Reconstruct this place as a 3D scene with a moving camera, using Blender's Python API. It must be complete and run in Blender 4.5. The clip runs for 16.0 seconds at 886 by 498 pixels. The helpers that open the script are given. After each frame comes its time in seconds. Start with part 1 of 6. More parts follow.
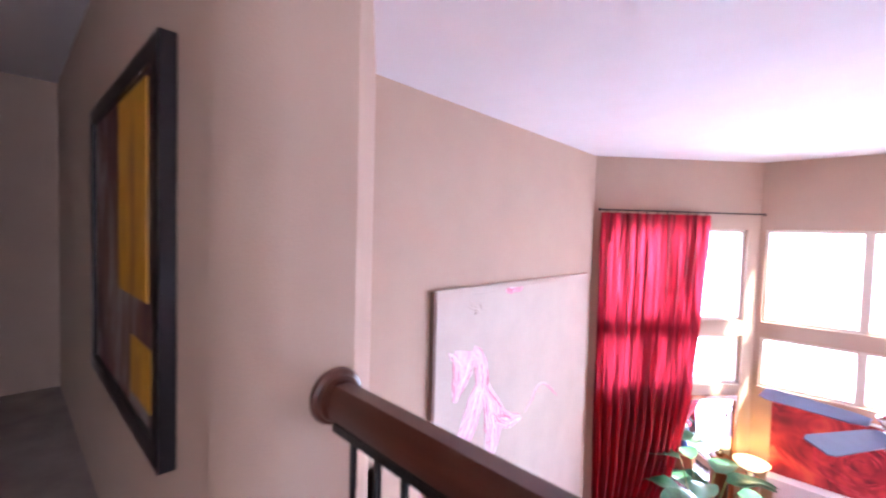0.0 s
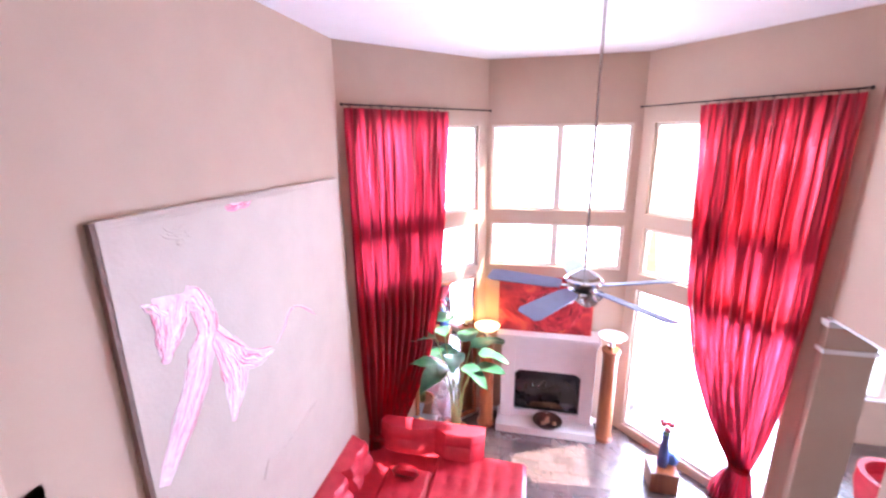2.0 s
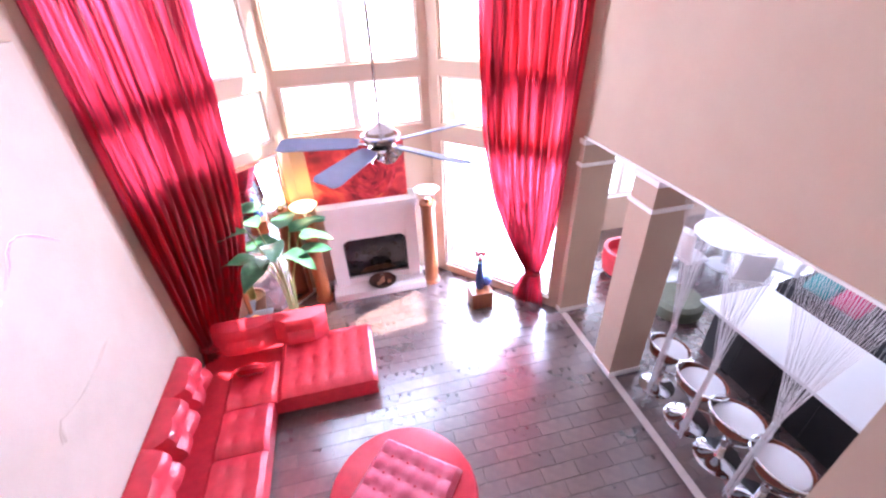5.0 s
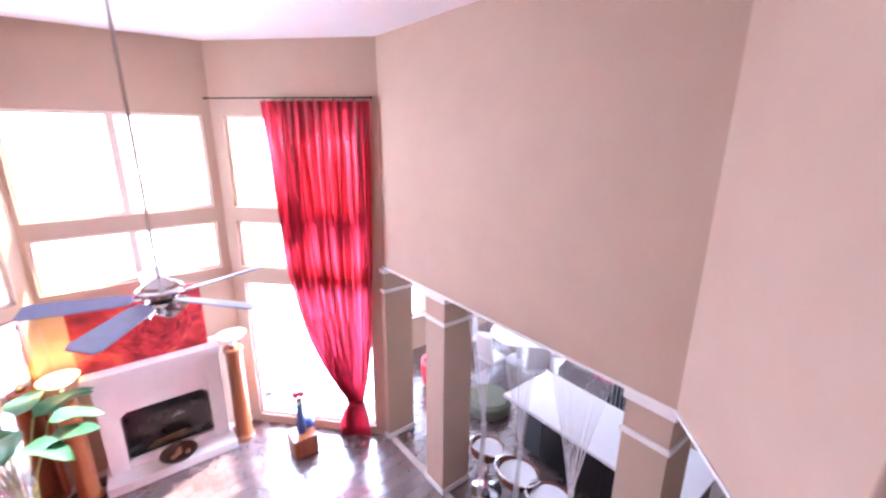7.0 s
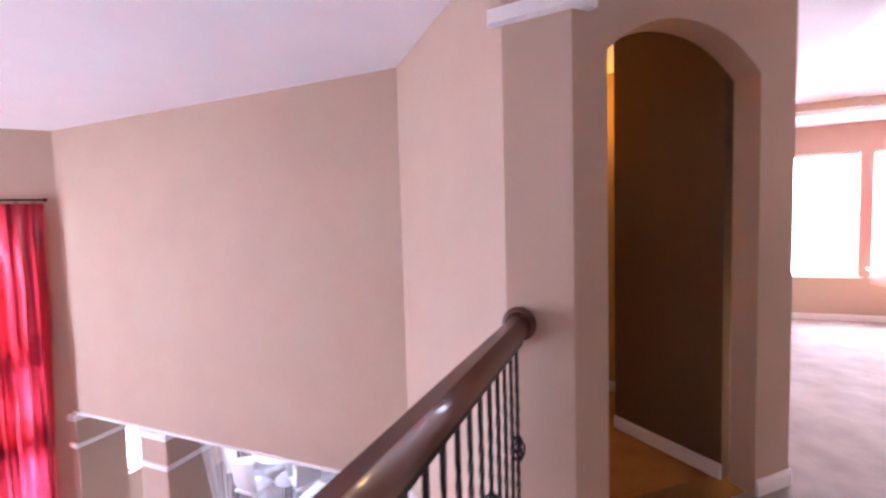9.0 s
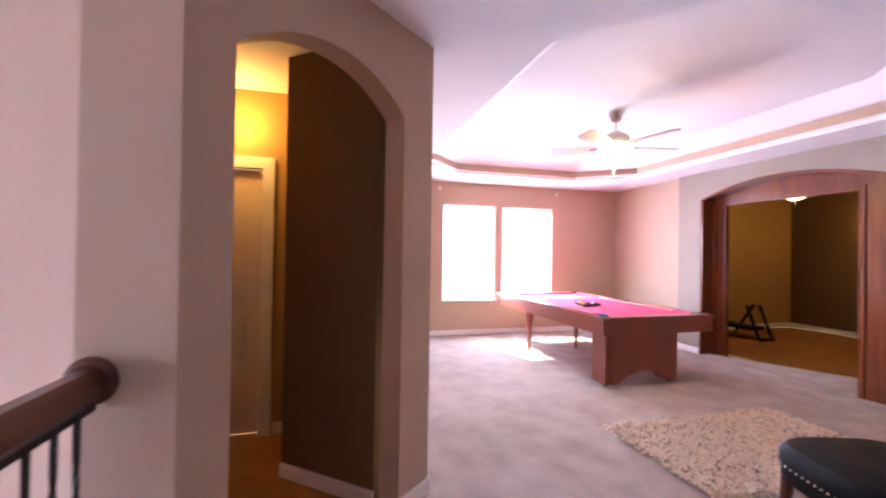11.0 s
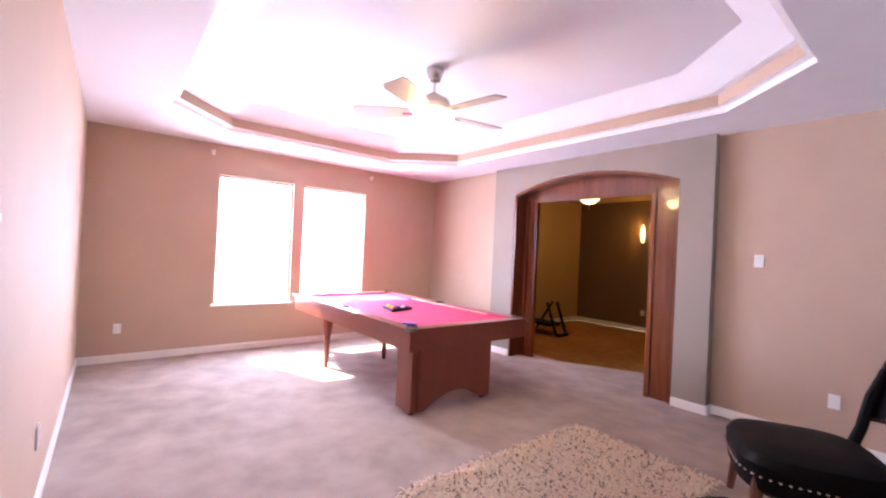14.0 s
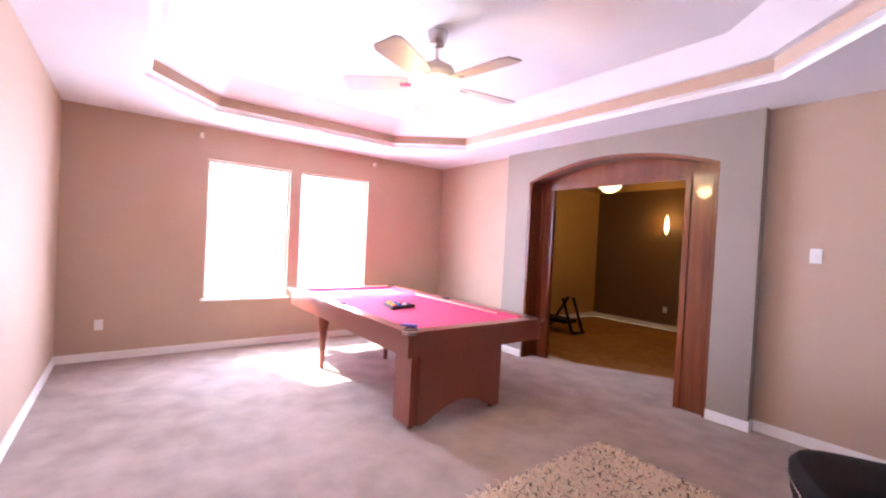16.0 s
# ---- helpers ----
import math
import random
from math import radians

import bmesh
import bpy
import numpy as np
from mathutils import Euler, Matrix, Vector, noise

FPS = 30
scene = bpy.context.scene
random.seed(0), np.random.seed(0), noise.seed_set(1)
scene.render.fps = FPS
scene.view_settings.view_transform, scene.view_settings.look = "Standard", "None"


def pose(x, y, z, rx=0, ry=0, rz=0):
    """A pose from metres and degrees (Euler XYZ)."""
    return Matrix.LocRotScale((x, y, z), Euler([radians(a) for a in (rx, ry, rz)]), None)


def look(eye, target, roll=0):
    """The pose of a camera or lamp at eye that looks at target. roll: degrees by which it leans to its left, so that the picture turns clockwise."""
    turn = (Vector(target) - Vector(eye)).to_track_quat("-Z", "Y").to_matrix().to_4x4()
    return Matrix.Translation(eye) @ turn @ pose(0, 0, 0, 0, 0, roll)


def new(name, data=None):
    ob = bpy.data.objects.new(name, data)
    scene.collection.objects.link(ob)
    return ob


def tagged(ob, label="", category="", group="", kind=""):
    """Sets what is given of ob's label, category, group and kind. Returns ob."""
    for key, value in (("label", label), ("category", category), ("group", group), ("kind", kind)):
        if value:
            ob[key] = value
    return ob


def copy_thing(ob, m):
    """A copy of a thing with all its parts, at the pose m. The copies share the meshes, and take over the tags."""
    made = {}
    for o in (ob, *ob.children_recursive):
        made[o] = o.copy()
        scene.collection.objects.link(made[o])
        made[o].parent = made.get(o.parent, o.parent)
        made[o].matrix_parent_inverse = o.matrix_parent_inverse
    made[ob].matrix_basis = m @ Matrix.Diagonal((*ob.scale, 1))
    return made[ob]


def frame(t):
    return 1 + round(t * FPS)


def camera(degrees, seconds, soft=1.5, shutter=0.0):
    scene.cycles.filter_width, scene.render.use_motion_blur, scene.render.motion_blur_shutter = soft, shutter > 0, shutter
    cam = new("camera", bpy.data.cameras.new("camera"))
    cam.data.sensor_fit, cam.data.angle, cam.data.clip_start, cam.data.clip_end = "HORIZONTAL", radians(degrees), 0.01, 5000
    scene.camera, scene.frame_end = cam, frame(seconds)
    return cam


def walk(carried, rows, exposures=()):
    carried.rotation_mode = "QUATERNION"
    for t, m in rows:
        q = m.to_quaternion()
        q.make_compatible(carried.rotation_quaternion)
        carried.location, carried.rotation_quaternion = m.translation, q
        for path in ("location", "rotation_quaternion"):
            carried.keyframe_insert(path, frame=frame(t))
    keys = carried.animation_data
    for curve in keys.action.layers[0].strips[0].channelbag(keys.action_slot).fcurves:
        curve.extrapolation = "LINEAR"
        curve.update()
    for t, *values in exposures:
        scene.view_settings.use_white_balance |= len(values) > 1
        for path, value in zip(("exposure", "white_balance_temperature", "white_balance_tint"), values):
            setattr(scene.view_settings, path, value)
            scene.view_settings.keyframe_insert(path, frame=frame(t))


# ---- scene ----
cam = camera(94.0, 16.0, soft=2.2, shutter=0.4)
PATH = [
    (0, (-0.499, -0.538, 1.501), (-1.868, 0.917, 1.423), 1.6),
    (0.5, (-0.564, -0.287, 1.488), (-1.709, 1.348, 1.371), 0.6),
    (1, (-0.565, -0.075, 1.466), (-1.453, 1.705, 1.262), -0.1),
    (1.5, (-0.517, 0.097, 1.444), (-1.151, 1.964, 1.107), -0.4),
    (2, (-0.498, 0.222, 1.414), (-0.919, 2.112, 0.914), -0.6),
    (2.5, (-0.543, 0.234, 1.374), (-0.769, 2.101, 0.695), -0.8),
    (3, (-0.522, 0.275, 1.351), (-0.625, 2.081, 0.497), -1.4),
    (3.2, (-0.501, 0.317, 1.346), (-0.548, 2.096, 0.433), -0.9),
    (5.3, (-0.272, 0.447, 1.261), (0.181, 2.068, 0.18), -1.8),
    (5.5, (-0.26, 0.424, 1.268), (0.27, 2.049, 0.23), -1.2),
    (6, (-0.259, 0.321, 1.319), (0.485, 1.946, 0.42), -0.2),
    (6.5, (-0.215, 0.196, 1.381), (0.749, 1.791, 0.656), 0.2),
    (7, (-0.168, 0.063, 1.439), (1.022, 1.577, 0.899), 0.5),
    (7.5, (-0.097, -0.066, 1.475), (1.305, 1.309, 1.096), -0.1),
    (8, (-0.062, -0.176, 1.487), (1.533, 1.005, 1.236), -0.7),
    (8.5, (-0.019, -0.266, 1.517), (1.733, 0.682, 1.343), -1.4),
    (9, (0.051, -0.385, 1.505), (1.912, 0.338, 1.388), -1.6),
    (9.5, (0.13, -0.51, 1.459), (2.072, -0.031, 1.422), 0.1),
    (10, (0.169, -0.584, 1.452), (2.164, -0.442, 1.447), 0.7),
    (12.3, (0.715, -1.024, 1.501), (2.371, -2.146, 1.512), 1.5),
    (12.5, (0.782, -1.068, 1.499), (2.397, -2.247, 1.505), 1.7),
    (13, (1.003, -1.18, 1.495), (2.538, -2.462, 1.497), 2.1),
    (13.5, (1.206, -1.346, 1.478), (2.714, -2.659, 1.487), 2.4),
    (14, (1.32, -1.603, 1.465), (2.879, -2.856, 1.478), 2.7),
    (14.5, (1.407, -1.795, 1.463), (3.02, -2.976, 1.468), 2.8),
    (15, (1.493, -1.866, 1.467), (3.124, -3.024, 1.46), 2.9),
    (15.5, (1.569, -1.922, 1.467), (3.195, -3.085, 1.45), 2.9),
    (16, (1.639, -1.945, 1.475), (3.233, -3.153, 1.443), 2.9),
]
EXPO = [(0.0, 2.62), (1.0, 2.62), (2.5, 2.74), (5.5, 2.90), (8.5, 2.90), (10.0, 2.76), (12.5, 2.52), (14.0, 2.58), (16.0, 2.60)]
walk(cam, [(t, look(eye, target, roll)) for t, eye, target, roll in PATH], exposures=EXPO)

# ---- plan: metres, upper floor at z = 0 ----
FL = -3.91            # lower floor
CE = 2.74             # upper ceiling
SOF = -0.645           # underside of the wall over the columns
XL, XR = -3.18, 3.01  # side walls of the tall room
BAY = [(-3.18, 5.68), (-1.33, 7.645), (1.15, 7.645), (3.01, 5.68)]
GX, GY0, GY1 = 7.435, -1.345, -6.257   # game room: window wall, two side walls

# ---- world and lights ----
world = bpy.data.worlds.new("world")
scene.world = world
world.use_nodes = True
wn = world.node_tree
sky = wn.nodes.new("ShaderNodeTexSky")
sky.sky_type, sky.sun_disc = "NISHITA", False
sky.sun_elevation, sky.sun_rotation = radians(47), radians(70)
wn.links.new(sky.outputs[0], wn.nodes["Background"].inputs[0])
wn.nodes["Background"].inputs[1].default_value = 0.05


def area(name, eye, target, w, h, watts, color=(1.0, 0.95, 1.0)):
    d = bpy.data.lights.new(name, "AREA")
    d.shape, d.size, d.size_y, d.energy, d.color = "RECTANGLE", w, h, watts, color
    ob = new(name, d)
    ob.matrix_world = look(eye, target)
    return ob


def bulb(name, at, watts, color, radius=0.06):
    d = bpy.data.lights.new(name, "POINT")
    d.energy, d.color, d.shadow_soft_size = watts, color, radius
    ob = new(name, d)
    ob.location = at
    return ob


SKYC = (0.86, 0.965, 1.40)
SKYG = (0.93, 0.965, 1.37)
sun = new("sun", bpy.data.lights.new("sun", "SUN"))
sun.data.energy, sun.data.angle, sun.data.color = 5.0, radians(0.6), (1.0, 0.94, 0.88)
sun.matrix_world = look((9, 3.4 + 7, 10.4), (0, 7, 0))

area("sky_light_centre", (-0.09, 8.40, 0.45), (-0.09, 0, -1.75), 3.6, 3.2, 54, SKYC)
area("sky_light_right", (2.08 + 0.52, 6.66 + 0.52, -2.5), (2.08 - 5, 6.66 - 5, -3.2), 2.8, 3.2, 104, (0.82, 0.97, 1.48))
area("sky_light_right_top", (2.08 + 0.52, 6.66 + 0.52, 0.45), (2.08 - 5, 6.66 - 5, -1.2), 2.8, 3.0, 9, SKYC)
area("sky_light_left", (-2.25 - 0.46, 6.66 + 0.46, 0.45), (-2.25 + 5, 6.66 - 5, -1.4), 3.4, 3.0, 58, SKYC)
area("sky_light_game", (GX + 0.6, -3.76, 1.55), (3.0, -3.76, -0.5), 3.4, 2.6, 82, SKYG)
area("sky_light_dining", (11.2, 6.0, -2.2), (5, 5.0, -2.6), 5.5, 3.2, 60.2, SKYC)
bulb("fan_bulb", (4.19, -3.73, 2.41), 6.0, (1.0, 0.62, 0.28), 0.09)
bulb("torch_bulb", (-1.24, 7.22, -1.80), 2.15, (1.0, 0.62, 0.22), 0.05)
bulb("sconce_bulb", (5.42, -10.12, 2.1), 2.02, (1.0, 0.55, 0.18), 0.04)
bulb("theater_bulb", (5.44, -8.2, 2.4), 5.5, (1.0, 0.62, 0.25), 0.1)
bulb("vestibule_bulb", (3.70, -0.06, 2.45), 3.4, (1.0, 0.5, 0.12), 0.08)

# ---- materials ----
def mat(name, color, rough=0.6, metal=0.0, var=0.12, scale=6.0, bump=0.0, bscale=60.0, spec=0.5, color2=None, coat=0.0, alpha_mix=None):
    m = bpy.data.materials.new(name)
    m.use_nodes = True
    nt = m.node_tree
    b = nt.nodes["Principled BSDF"]
    b.inputs["Roughness"].default_value = rough
    b.inputs["Metallic"].default_value = metal
    b.inputs["Specular IOR Level"].default_value = spec
    b.inputs["Coat Weight"].default_value = coat
    co = nt.nodes.new("ShaderNodeTexCoord")
    n1 = nt.nodes.new("ShaderNodeTexNoise")
    n1.inputs["Scale"].default_value, n1.inputs["Detail"].default_value = scale, 6.0
    n2 = nt.nodes.new("ShaderNodeTexNoise")
    n2.inputs["Scale"].default_value, n2.inputs["Detail"].default_value = scale * 0.15, 3.0
    for n in (n1, n2):
        nt.links.new(co.outputs["Object"], n.inputs["Vector"])
    add = nt.nodes.new("ShaderNodeMath")
    add.operation = "ADD"
    nt.links.new(n1.outputs["Fac"], add.inputs[0])
    nt.links.new(n2.outputs["Fac"], add.inputs[1])
    ramp = nt.nodes.new("ShaderNodeValToRGB")
    c = Vector(color)
    lo = Vector(color2) if color2 else c * (1 - var)
    hi = c if color2 else c * (1 + var * 0.6)
    ramp.color_ramp.elements[0].position, ramp.color_ramp.elements[1].position = 0.35, 0.65
    ramp.color_ramp.elements[0].color = (*lo, 1)
    ramp.color_ramp.elements[1].color = (*[min(1, v) for v in hi], 1)
    half = nt.nodes.new("ShaderNodeMath")
    half.operation = "MULTIPLY"
    half.inputs[1].default_value = 0.5
    nt.links.new(add.outputs[0], half.inputs[0])
    nt.links.new(half.outputs[0], ramp.inputs[0])
    nt.links.new(ramp.outputs[0], b.inputs["Base Color"])
    if bump:
        n3 = nt.nodes.new("ShaderNodeTexNoise")
        n3.inputs["Scale"].default_value, n3.inputs["Detail"].default_value = bscale, 4.0
        nt.links.new(co.outputs["Object"], n3.inputs["Vector"])
        bp = nt.nodes.new("ShaderNodeBump")
        bp.inputs["Strength"].default_value, bp.inputs["Distance"].default_value = bump, 0.01
        nt.links.new(n3.outputs["Fac"], bp.inputs["Height"])
        nt.links.new(bp.outputs[0], b.inputs["Normal"])
    return m


def wood(name, dark, light, rough=0.35, axis=0, coat=0.2):
    m = mat(name, light, rough, scale=1.6, color2=dark, coat=coat)
    nt = m.node_tree
    co = [n for n in nt.nodes if n.type == "TEX_COORD"][0]
    mp = nt.nodes.new("ShaderNodeMapping")
    s = [14.0, 14.0, 14.0]
    s[axis] = 1.2
    mp.inputs["Scale"].default_value = s
    nt.links.new(co.outputs["Object"], mp.inputs["Vector"])
    for n in nt.nodes:
        if n.type == "TEX_NOISE":
            nt.links.new(mp.outputs[0], n.inputs["Vector"])
    return m


def glow(name, color, strength):
    m = bpy.data.materials.new(name)
    m.use_nodes = True
    b = m.node_tree.nodes["Principled BSDF"]
    b.inputs["Base Color"].default_value = (*color, 1)
    b.inputs["Emission Color"].default_value = (*color, 1)
    b.inputs["Emission Strength"].default_value = strength
    return m


def glass_mat():
    m = bpy.data.materials.new("window_glass")
    m.use_nodes = True
    b = m.node_tree.nodes["Principled BSDF"]
    b.inputs["Base Color"].default_value = (0.97, 0.98, 1, 1)
    b.inputs["Roughness"].default_value = 0.0
    b.inputs["Transmission Weight"].default_value = 1.0
    b.inputs["IOR"].default_value = 1.05
    return m


def curtain_mat():
    m = mat("red_curtain", (0.26, 0.006, 0.016), 0.45, scale=40, var=0.25, bump=0.2, bscale=300)
    nt = m.node_tree
    b = nt.nodes["Principled BSDF"]
    tr = nt.nodes.new("ShaderNodeBsdfTranslucent")
    tr.inputs[0].default_value = (0.72, 0.04, 0.075, 1)
    mx = nt.nodes.new("ShaderNodeMixShader")
    # upright noise streaks pass less light, painting in the dark shade of folds
    co = nt.nodes.new("ShaderNodeTexCoord")
    mp = nt.nodes.new("ShaderNodeMapping")
    mp.inputs["Scale"].default_value = (16, 16, 0.12)
    ns = nt.nodes.new("ShaderNodeTexNoise")
    ns.inputs["Scale"].default_value, ns.inputs["Detail"].default_value = 1.0, 5.0
    rg = nt.nodes.new("ShaderNodeMapRange")
    rg.inputs["From Min"].default_value, rg.inputs["From Max"].default_value = 0.45, 0.59
    rg.inputs["To Min"].default_value, rg.inputs["To Max"].default_value = 0.02, 0.72
    nt.links.new(co.outputs["Object"], mp.inputs[0])
    nt.links.new(mp.outputs[0], ns.inputs["Vector"])
    nt.links.new(ns.outputs["Fac"], rg.inputs["Value"])
    nt.links.new(rg.outputs[0], mx.inputs[0])
    out = [n for n in nt.nodes if n.type == "OUTPUT_MATERIAL"][0]
    nt.links.new(b.outputs[0], mx.inputs[1])
    nt.links.new(tr.outputs[0], mx.inputs[2])
    nt.links.new(mx.outputs[0], out.inputs[0])
    return m


M_WALL = mat("tan_wall_paint", (0.50, 0.365, 0.275), 0.75, var=0.05, scale=2.5, bump=0.12, bscale=140, spec=0.3)
M_WALLD = mat("taupe_wall_paint", (0.30, 0.255, 0.215), 0.75, var=0.05, scale=2.5, bump=0.12, bscale=140, spec=0.3)
M_BROWN = mat("dark_brown_paint_and_shade", (0.13, 0.075, 0.035), 0.7, var=0.08, scale=2.5, bump=0.12, bscale=140, spec=0.3)
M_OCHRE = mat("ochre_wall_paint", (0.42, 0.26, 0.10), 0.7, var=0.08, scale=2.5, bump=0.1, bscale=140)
M_CEIL = mat("white_ceiling_paint", (0.80, 0.78, 0.80), 0.85, var=0.03, scale=3, bump=0.15, bscale=180, spec=0.2)
M_TRIM = mat("white_trim_paint", (0.82, 0.80, 0.78), 0.4, var=0.04, scale=8)
M_CREAM = mat("cream_frame_paint", (0.70, 0.60, 0.52), 0.5, var=0.04, scale=8)
M_CARPET = mat("grey_brown_carpet", (0.56, 0.47, 0.42), 0.95, scale=4, color2=(0.36, 0.29, 0.25), bump=0.9, bscale=260, spec=0.1)
# the same carpet with warm lamplight put into its colour
M_CARPET2 = mat("warm_light_tinted_carpet", (0.36, 0.165, 0.05), 0.95, scale=7, color2=(0.24, 0.105, 0.03), bump=0.8, bscale=260, spec=0.1)
M_GROUT = mat("tile_grout", (0.135, 0.105, 0.10), 0.7, var=0.1, scale=20)
M_GLASS = glass_mat()
M_CURT = curtain_mat()
M_RAIL = wood("dark_red_handrail_wood", (0.05, 0.014, 0.008), (0.13, 0.04, 0.022), 0.28, 0, 0.4)
M_IRON = mat("black_wrought_iron", (0.02, 0.018, 0.018), 0.35, 0.8, var=0.2, scale=30, bump=0.2, bscale=120)
M_CHROME = mat("chrome", (0.8, 0.8, 0.83), 0.08, 1.0, var=0.02)
M_NICKEL = mat("brushed_nickel", (0.55, 0.52, 0.5), 0.25, 1.0, var=0.08, scale=30)
M_LEATHER = mat("red_leather", (0.60, 0.035, 0.058), 0.24, var=0.2, scale=8, bump=0.25, bscale=160)
M_BLACKL = mat("black_leather", (0.005, 0.004, 0.005), 0.55, var=0.3, scale=10, bump=0.25, bscale=160, spec=0.12)
M_WHITE = mat("white_lacquer", (0.82, 0.82, 0.85), 0.2, var=0.02)
M_BLACK = mat("black_lacquer", (0.012, 0.010, 0.012), 0.3, var=0.2)
M_MAHOG = wood("mahogany_wood", (0.21, 0.050, 0.028), (0.25, 0.066, 0.037), 0.3, 0, 0.3)
M_MAHOGZ = wood("mahogany_upright_wood", (0.20, 0.047, 0.026), (0.24, 0.062, 0.034), 0.3, 2, 0.3)
M_PORTAL = wood("red_brown_portal_wood", (0.10, 0.022, 0.008), (0.20, 0.055, 0.02), 0.25, 2, 0.5)
M_CLOTH = mat("red_billiard_cloth", (0.55, 0.035, 0.13), 0.9, var=0.06, scale=10, bump=0.2, bscale=400)
M_ORANGEWOOD = wood("orange_brown_pedestal_wood", (0.22, 0.05, 0.015), (0.40, 0.12, 0.04), 0.3, 2, 0.3)
M_STONE = mat("white_plaster_mantel", (0.80, 0.76, 0.74), 0.5, var=0.05, scale=6, bump=0.1, bscale=60)
M_FIREGLASS = mat("dark_firebox_glass", (0.015, 0.015, 0.018), 0.08, var=0.2)
M_LEAF = mat("green_leaf", (0.06, 0.20, 0.09), 0.35, scale=14, color2=(0.03, 0.10, 0.055))
M_STEM = mat("pale_green_stem", (0.26, 0.30, 0.10), 0.5, var=0.2, scale=20)
M_CLAY = mat("terracotta_pot", (0.40, 0.17, 0.09), 0.6, var=0.15, scale=12, bump=0.2, bscale=60)
M_PLATE = mat("white_plastic", (0.80, 0.79, 0.78), 0.35, var=0.02)
M_STRING = mat("white_string", (0.78, 0.78, 0.80), 0.7, var=0.05)
M_BLADE = mat("grey_blue_fan_blade", (0.20, 0.24, 0.42), 0.4, var=0.1, scale=12)


# ---- mesh helpers ----
def box(bm, x0, x1, y0, y1, z0, z1, m=None):
    vs = [bm.verts.new((x, y, z)) for z in (z0, z1) for x, y in ((x0, y0), (x1, y0), (x1, y1), (x0, y1))]
    if m is not None:
        for v in vs:
            v.co = m @ v.co
    for f in ((3, 2, 1, 0), (4, 5, 6, 7), (0, 1, 5, 4), (1, 2, 6, 5), (2, 3, 7, 6), (3, 0, 4, 7)):
        bm.faces.new([vs[i] for i in f])
    return vs


def prism(bm, pts, z0, z1, m=None):
    area2 = sum(a[0] * b[1] - b[0] * a[1] for a, b in zip(pts, pts[1:] + pts[:1]))
    if area2 < 0:
        pts = pts[::-1]
    lo = [bm.verts.new((x, y, z0)) for x, y in pts]
    hi = [bm.verts.new((x, y, z1)) for x, y in pts]
    if m is not None:
        for v in lo + hi:
            v.co = m @ v.co
    bm.faces.new(lo[::-1])
    bm.faces.new(hi)
    n = len(pts)
    for i in range(n):
        bm.faces.new((lo[i], lo[(i + 1) % n], hi[(i + 1) % n], hi[i]))


def lathe(bm, prof, n=24, m=None):
    rings = []
    for r, z in prof:
        ring = [bm.verts.new((r * math.cos(2 * math.pi * i / n), r * math.sin(2 * math.pi * i / n), z)) for i in range(n)]
        if m is not None:
            for v in ring:
                v.co = m @ v.co
        rings.append(ring)
    for a, b in zip(rings, rings[1:]):
        for i in range(n):
            bm.faces.new((a[i], a[(i + 1) % n], b[(i + 1) % n], b[i]))
    bm.faces.new(rings[0][::-1])
    bm.faces.new(rings[-1])


def tube(bm, pts, r, n=8, closed=False):
    pts = [Vector(p) for p in pts]
    rings = []
    side = None
    for i, p in enumerate(pts):
        d = (pts[min(i + 1, len(pts) - 1)] - pts[max(i - 1, 0)]).normalized()
        if side is None:
            side = d.cross(Vector((0, 0, 1)) if abs(d.z) < 0.9 else Vector((1, 0, 0))).normalized()
        side = (side - d * side.dot(d)).normalized()
        up = d.cross(side)
        rr = r[i] if isinstance(r, (list, tuple)) else r
        rings.append([bm.verts.new(p + rr * (math.cos(2 * math.pi * k / n) * side + math.sin(2 * math.pi * k / n) * up)) for k in range(n)])
    for a, b in zip(rings, rings[1:]):
        for k in range(n):
            bm.faces.new((a[k], a[(k + 1) % n], b[(k + 1) % n], b[k]))
    bm.faces.new(rings[0][::-1])
    bm.faces.new(rings[-1])


def bevel(bm, w=0.01, seg=2):
    es = [e for e in bm.edges if len(e.link_faces) == 2 and e.calc_face_angle(0) > 0.6]
    bmesh.ops.bevel(bm, geom=es, offset=w, segments=seg, affect="EDGES", clamp_overlap=True)


def link(name, bm, material, parent=None, smooth=True):
    bmesh.ops.recalc_face_normals(bm, faces=bm.faces)
    me = bpy.data.meshes.new(name)
    bm.to_mesh(me)
    bm.free()
    me.materials.append(material)
    if smooth:
        me.shade_smooth()
        me.set_sharp_from_angle(angle=radians(35))
    ob = new(name, me)
    if parent is not None:
        ob.parent = parent
    return ob


def part(name, bm, material, parent, label=""):
    return tagged(link(name, bm, material, parent), label)


def thing(name, at, label, category, group="", rz=0.0):
    ob = new(name)
    ob.empty_display_size = 0.1
    ob.matrix_world = pose(*at, 0, 0, rz)
    return tagged(ob, label, category, group)


def struct(name, bm, material, label, category):
    return tagged(link(name, bm, material), label, category, "", "structure")


def along(p0, p1):
    d = Vector((p1[0] - p0[0], p1[1] - p0[1], 0))
    a = math.atan2(d.y, d.x)
    return Matrix.Translation((p0[0], p0[1], 0)) @ Matrix.Rotation(a, 4, "Z"), d.length


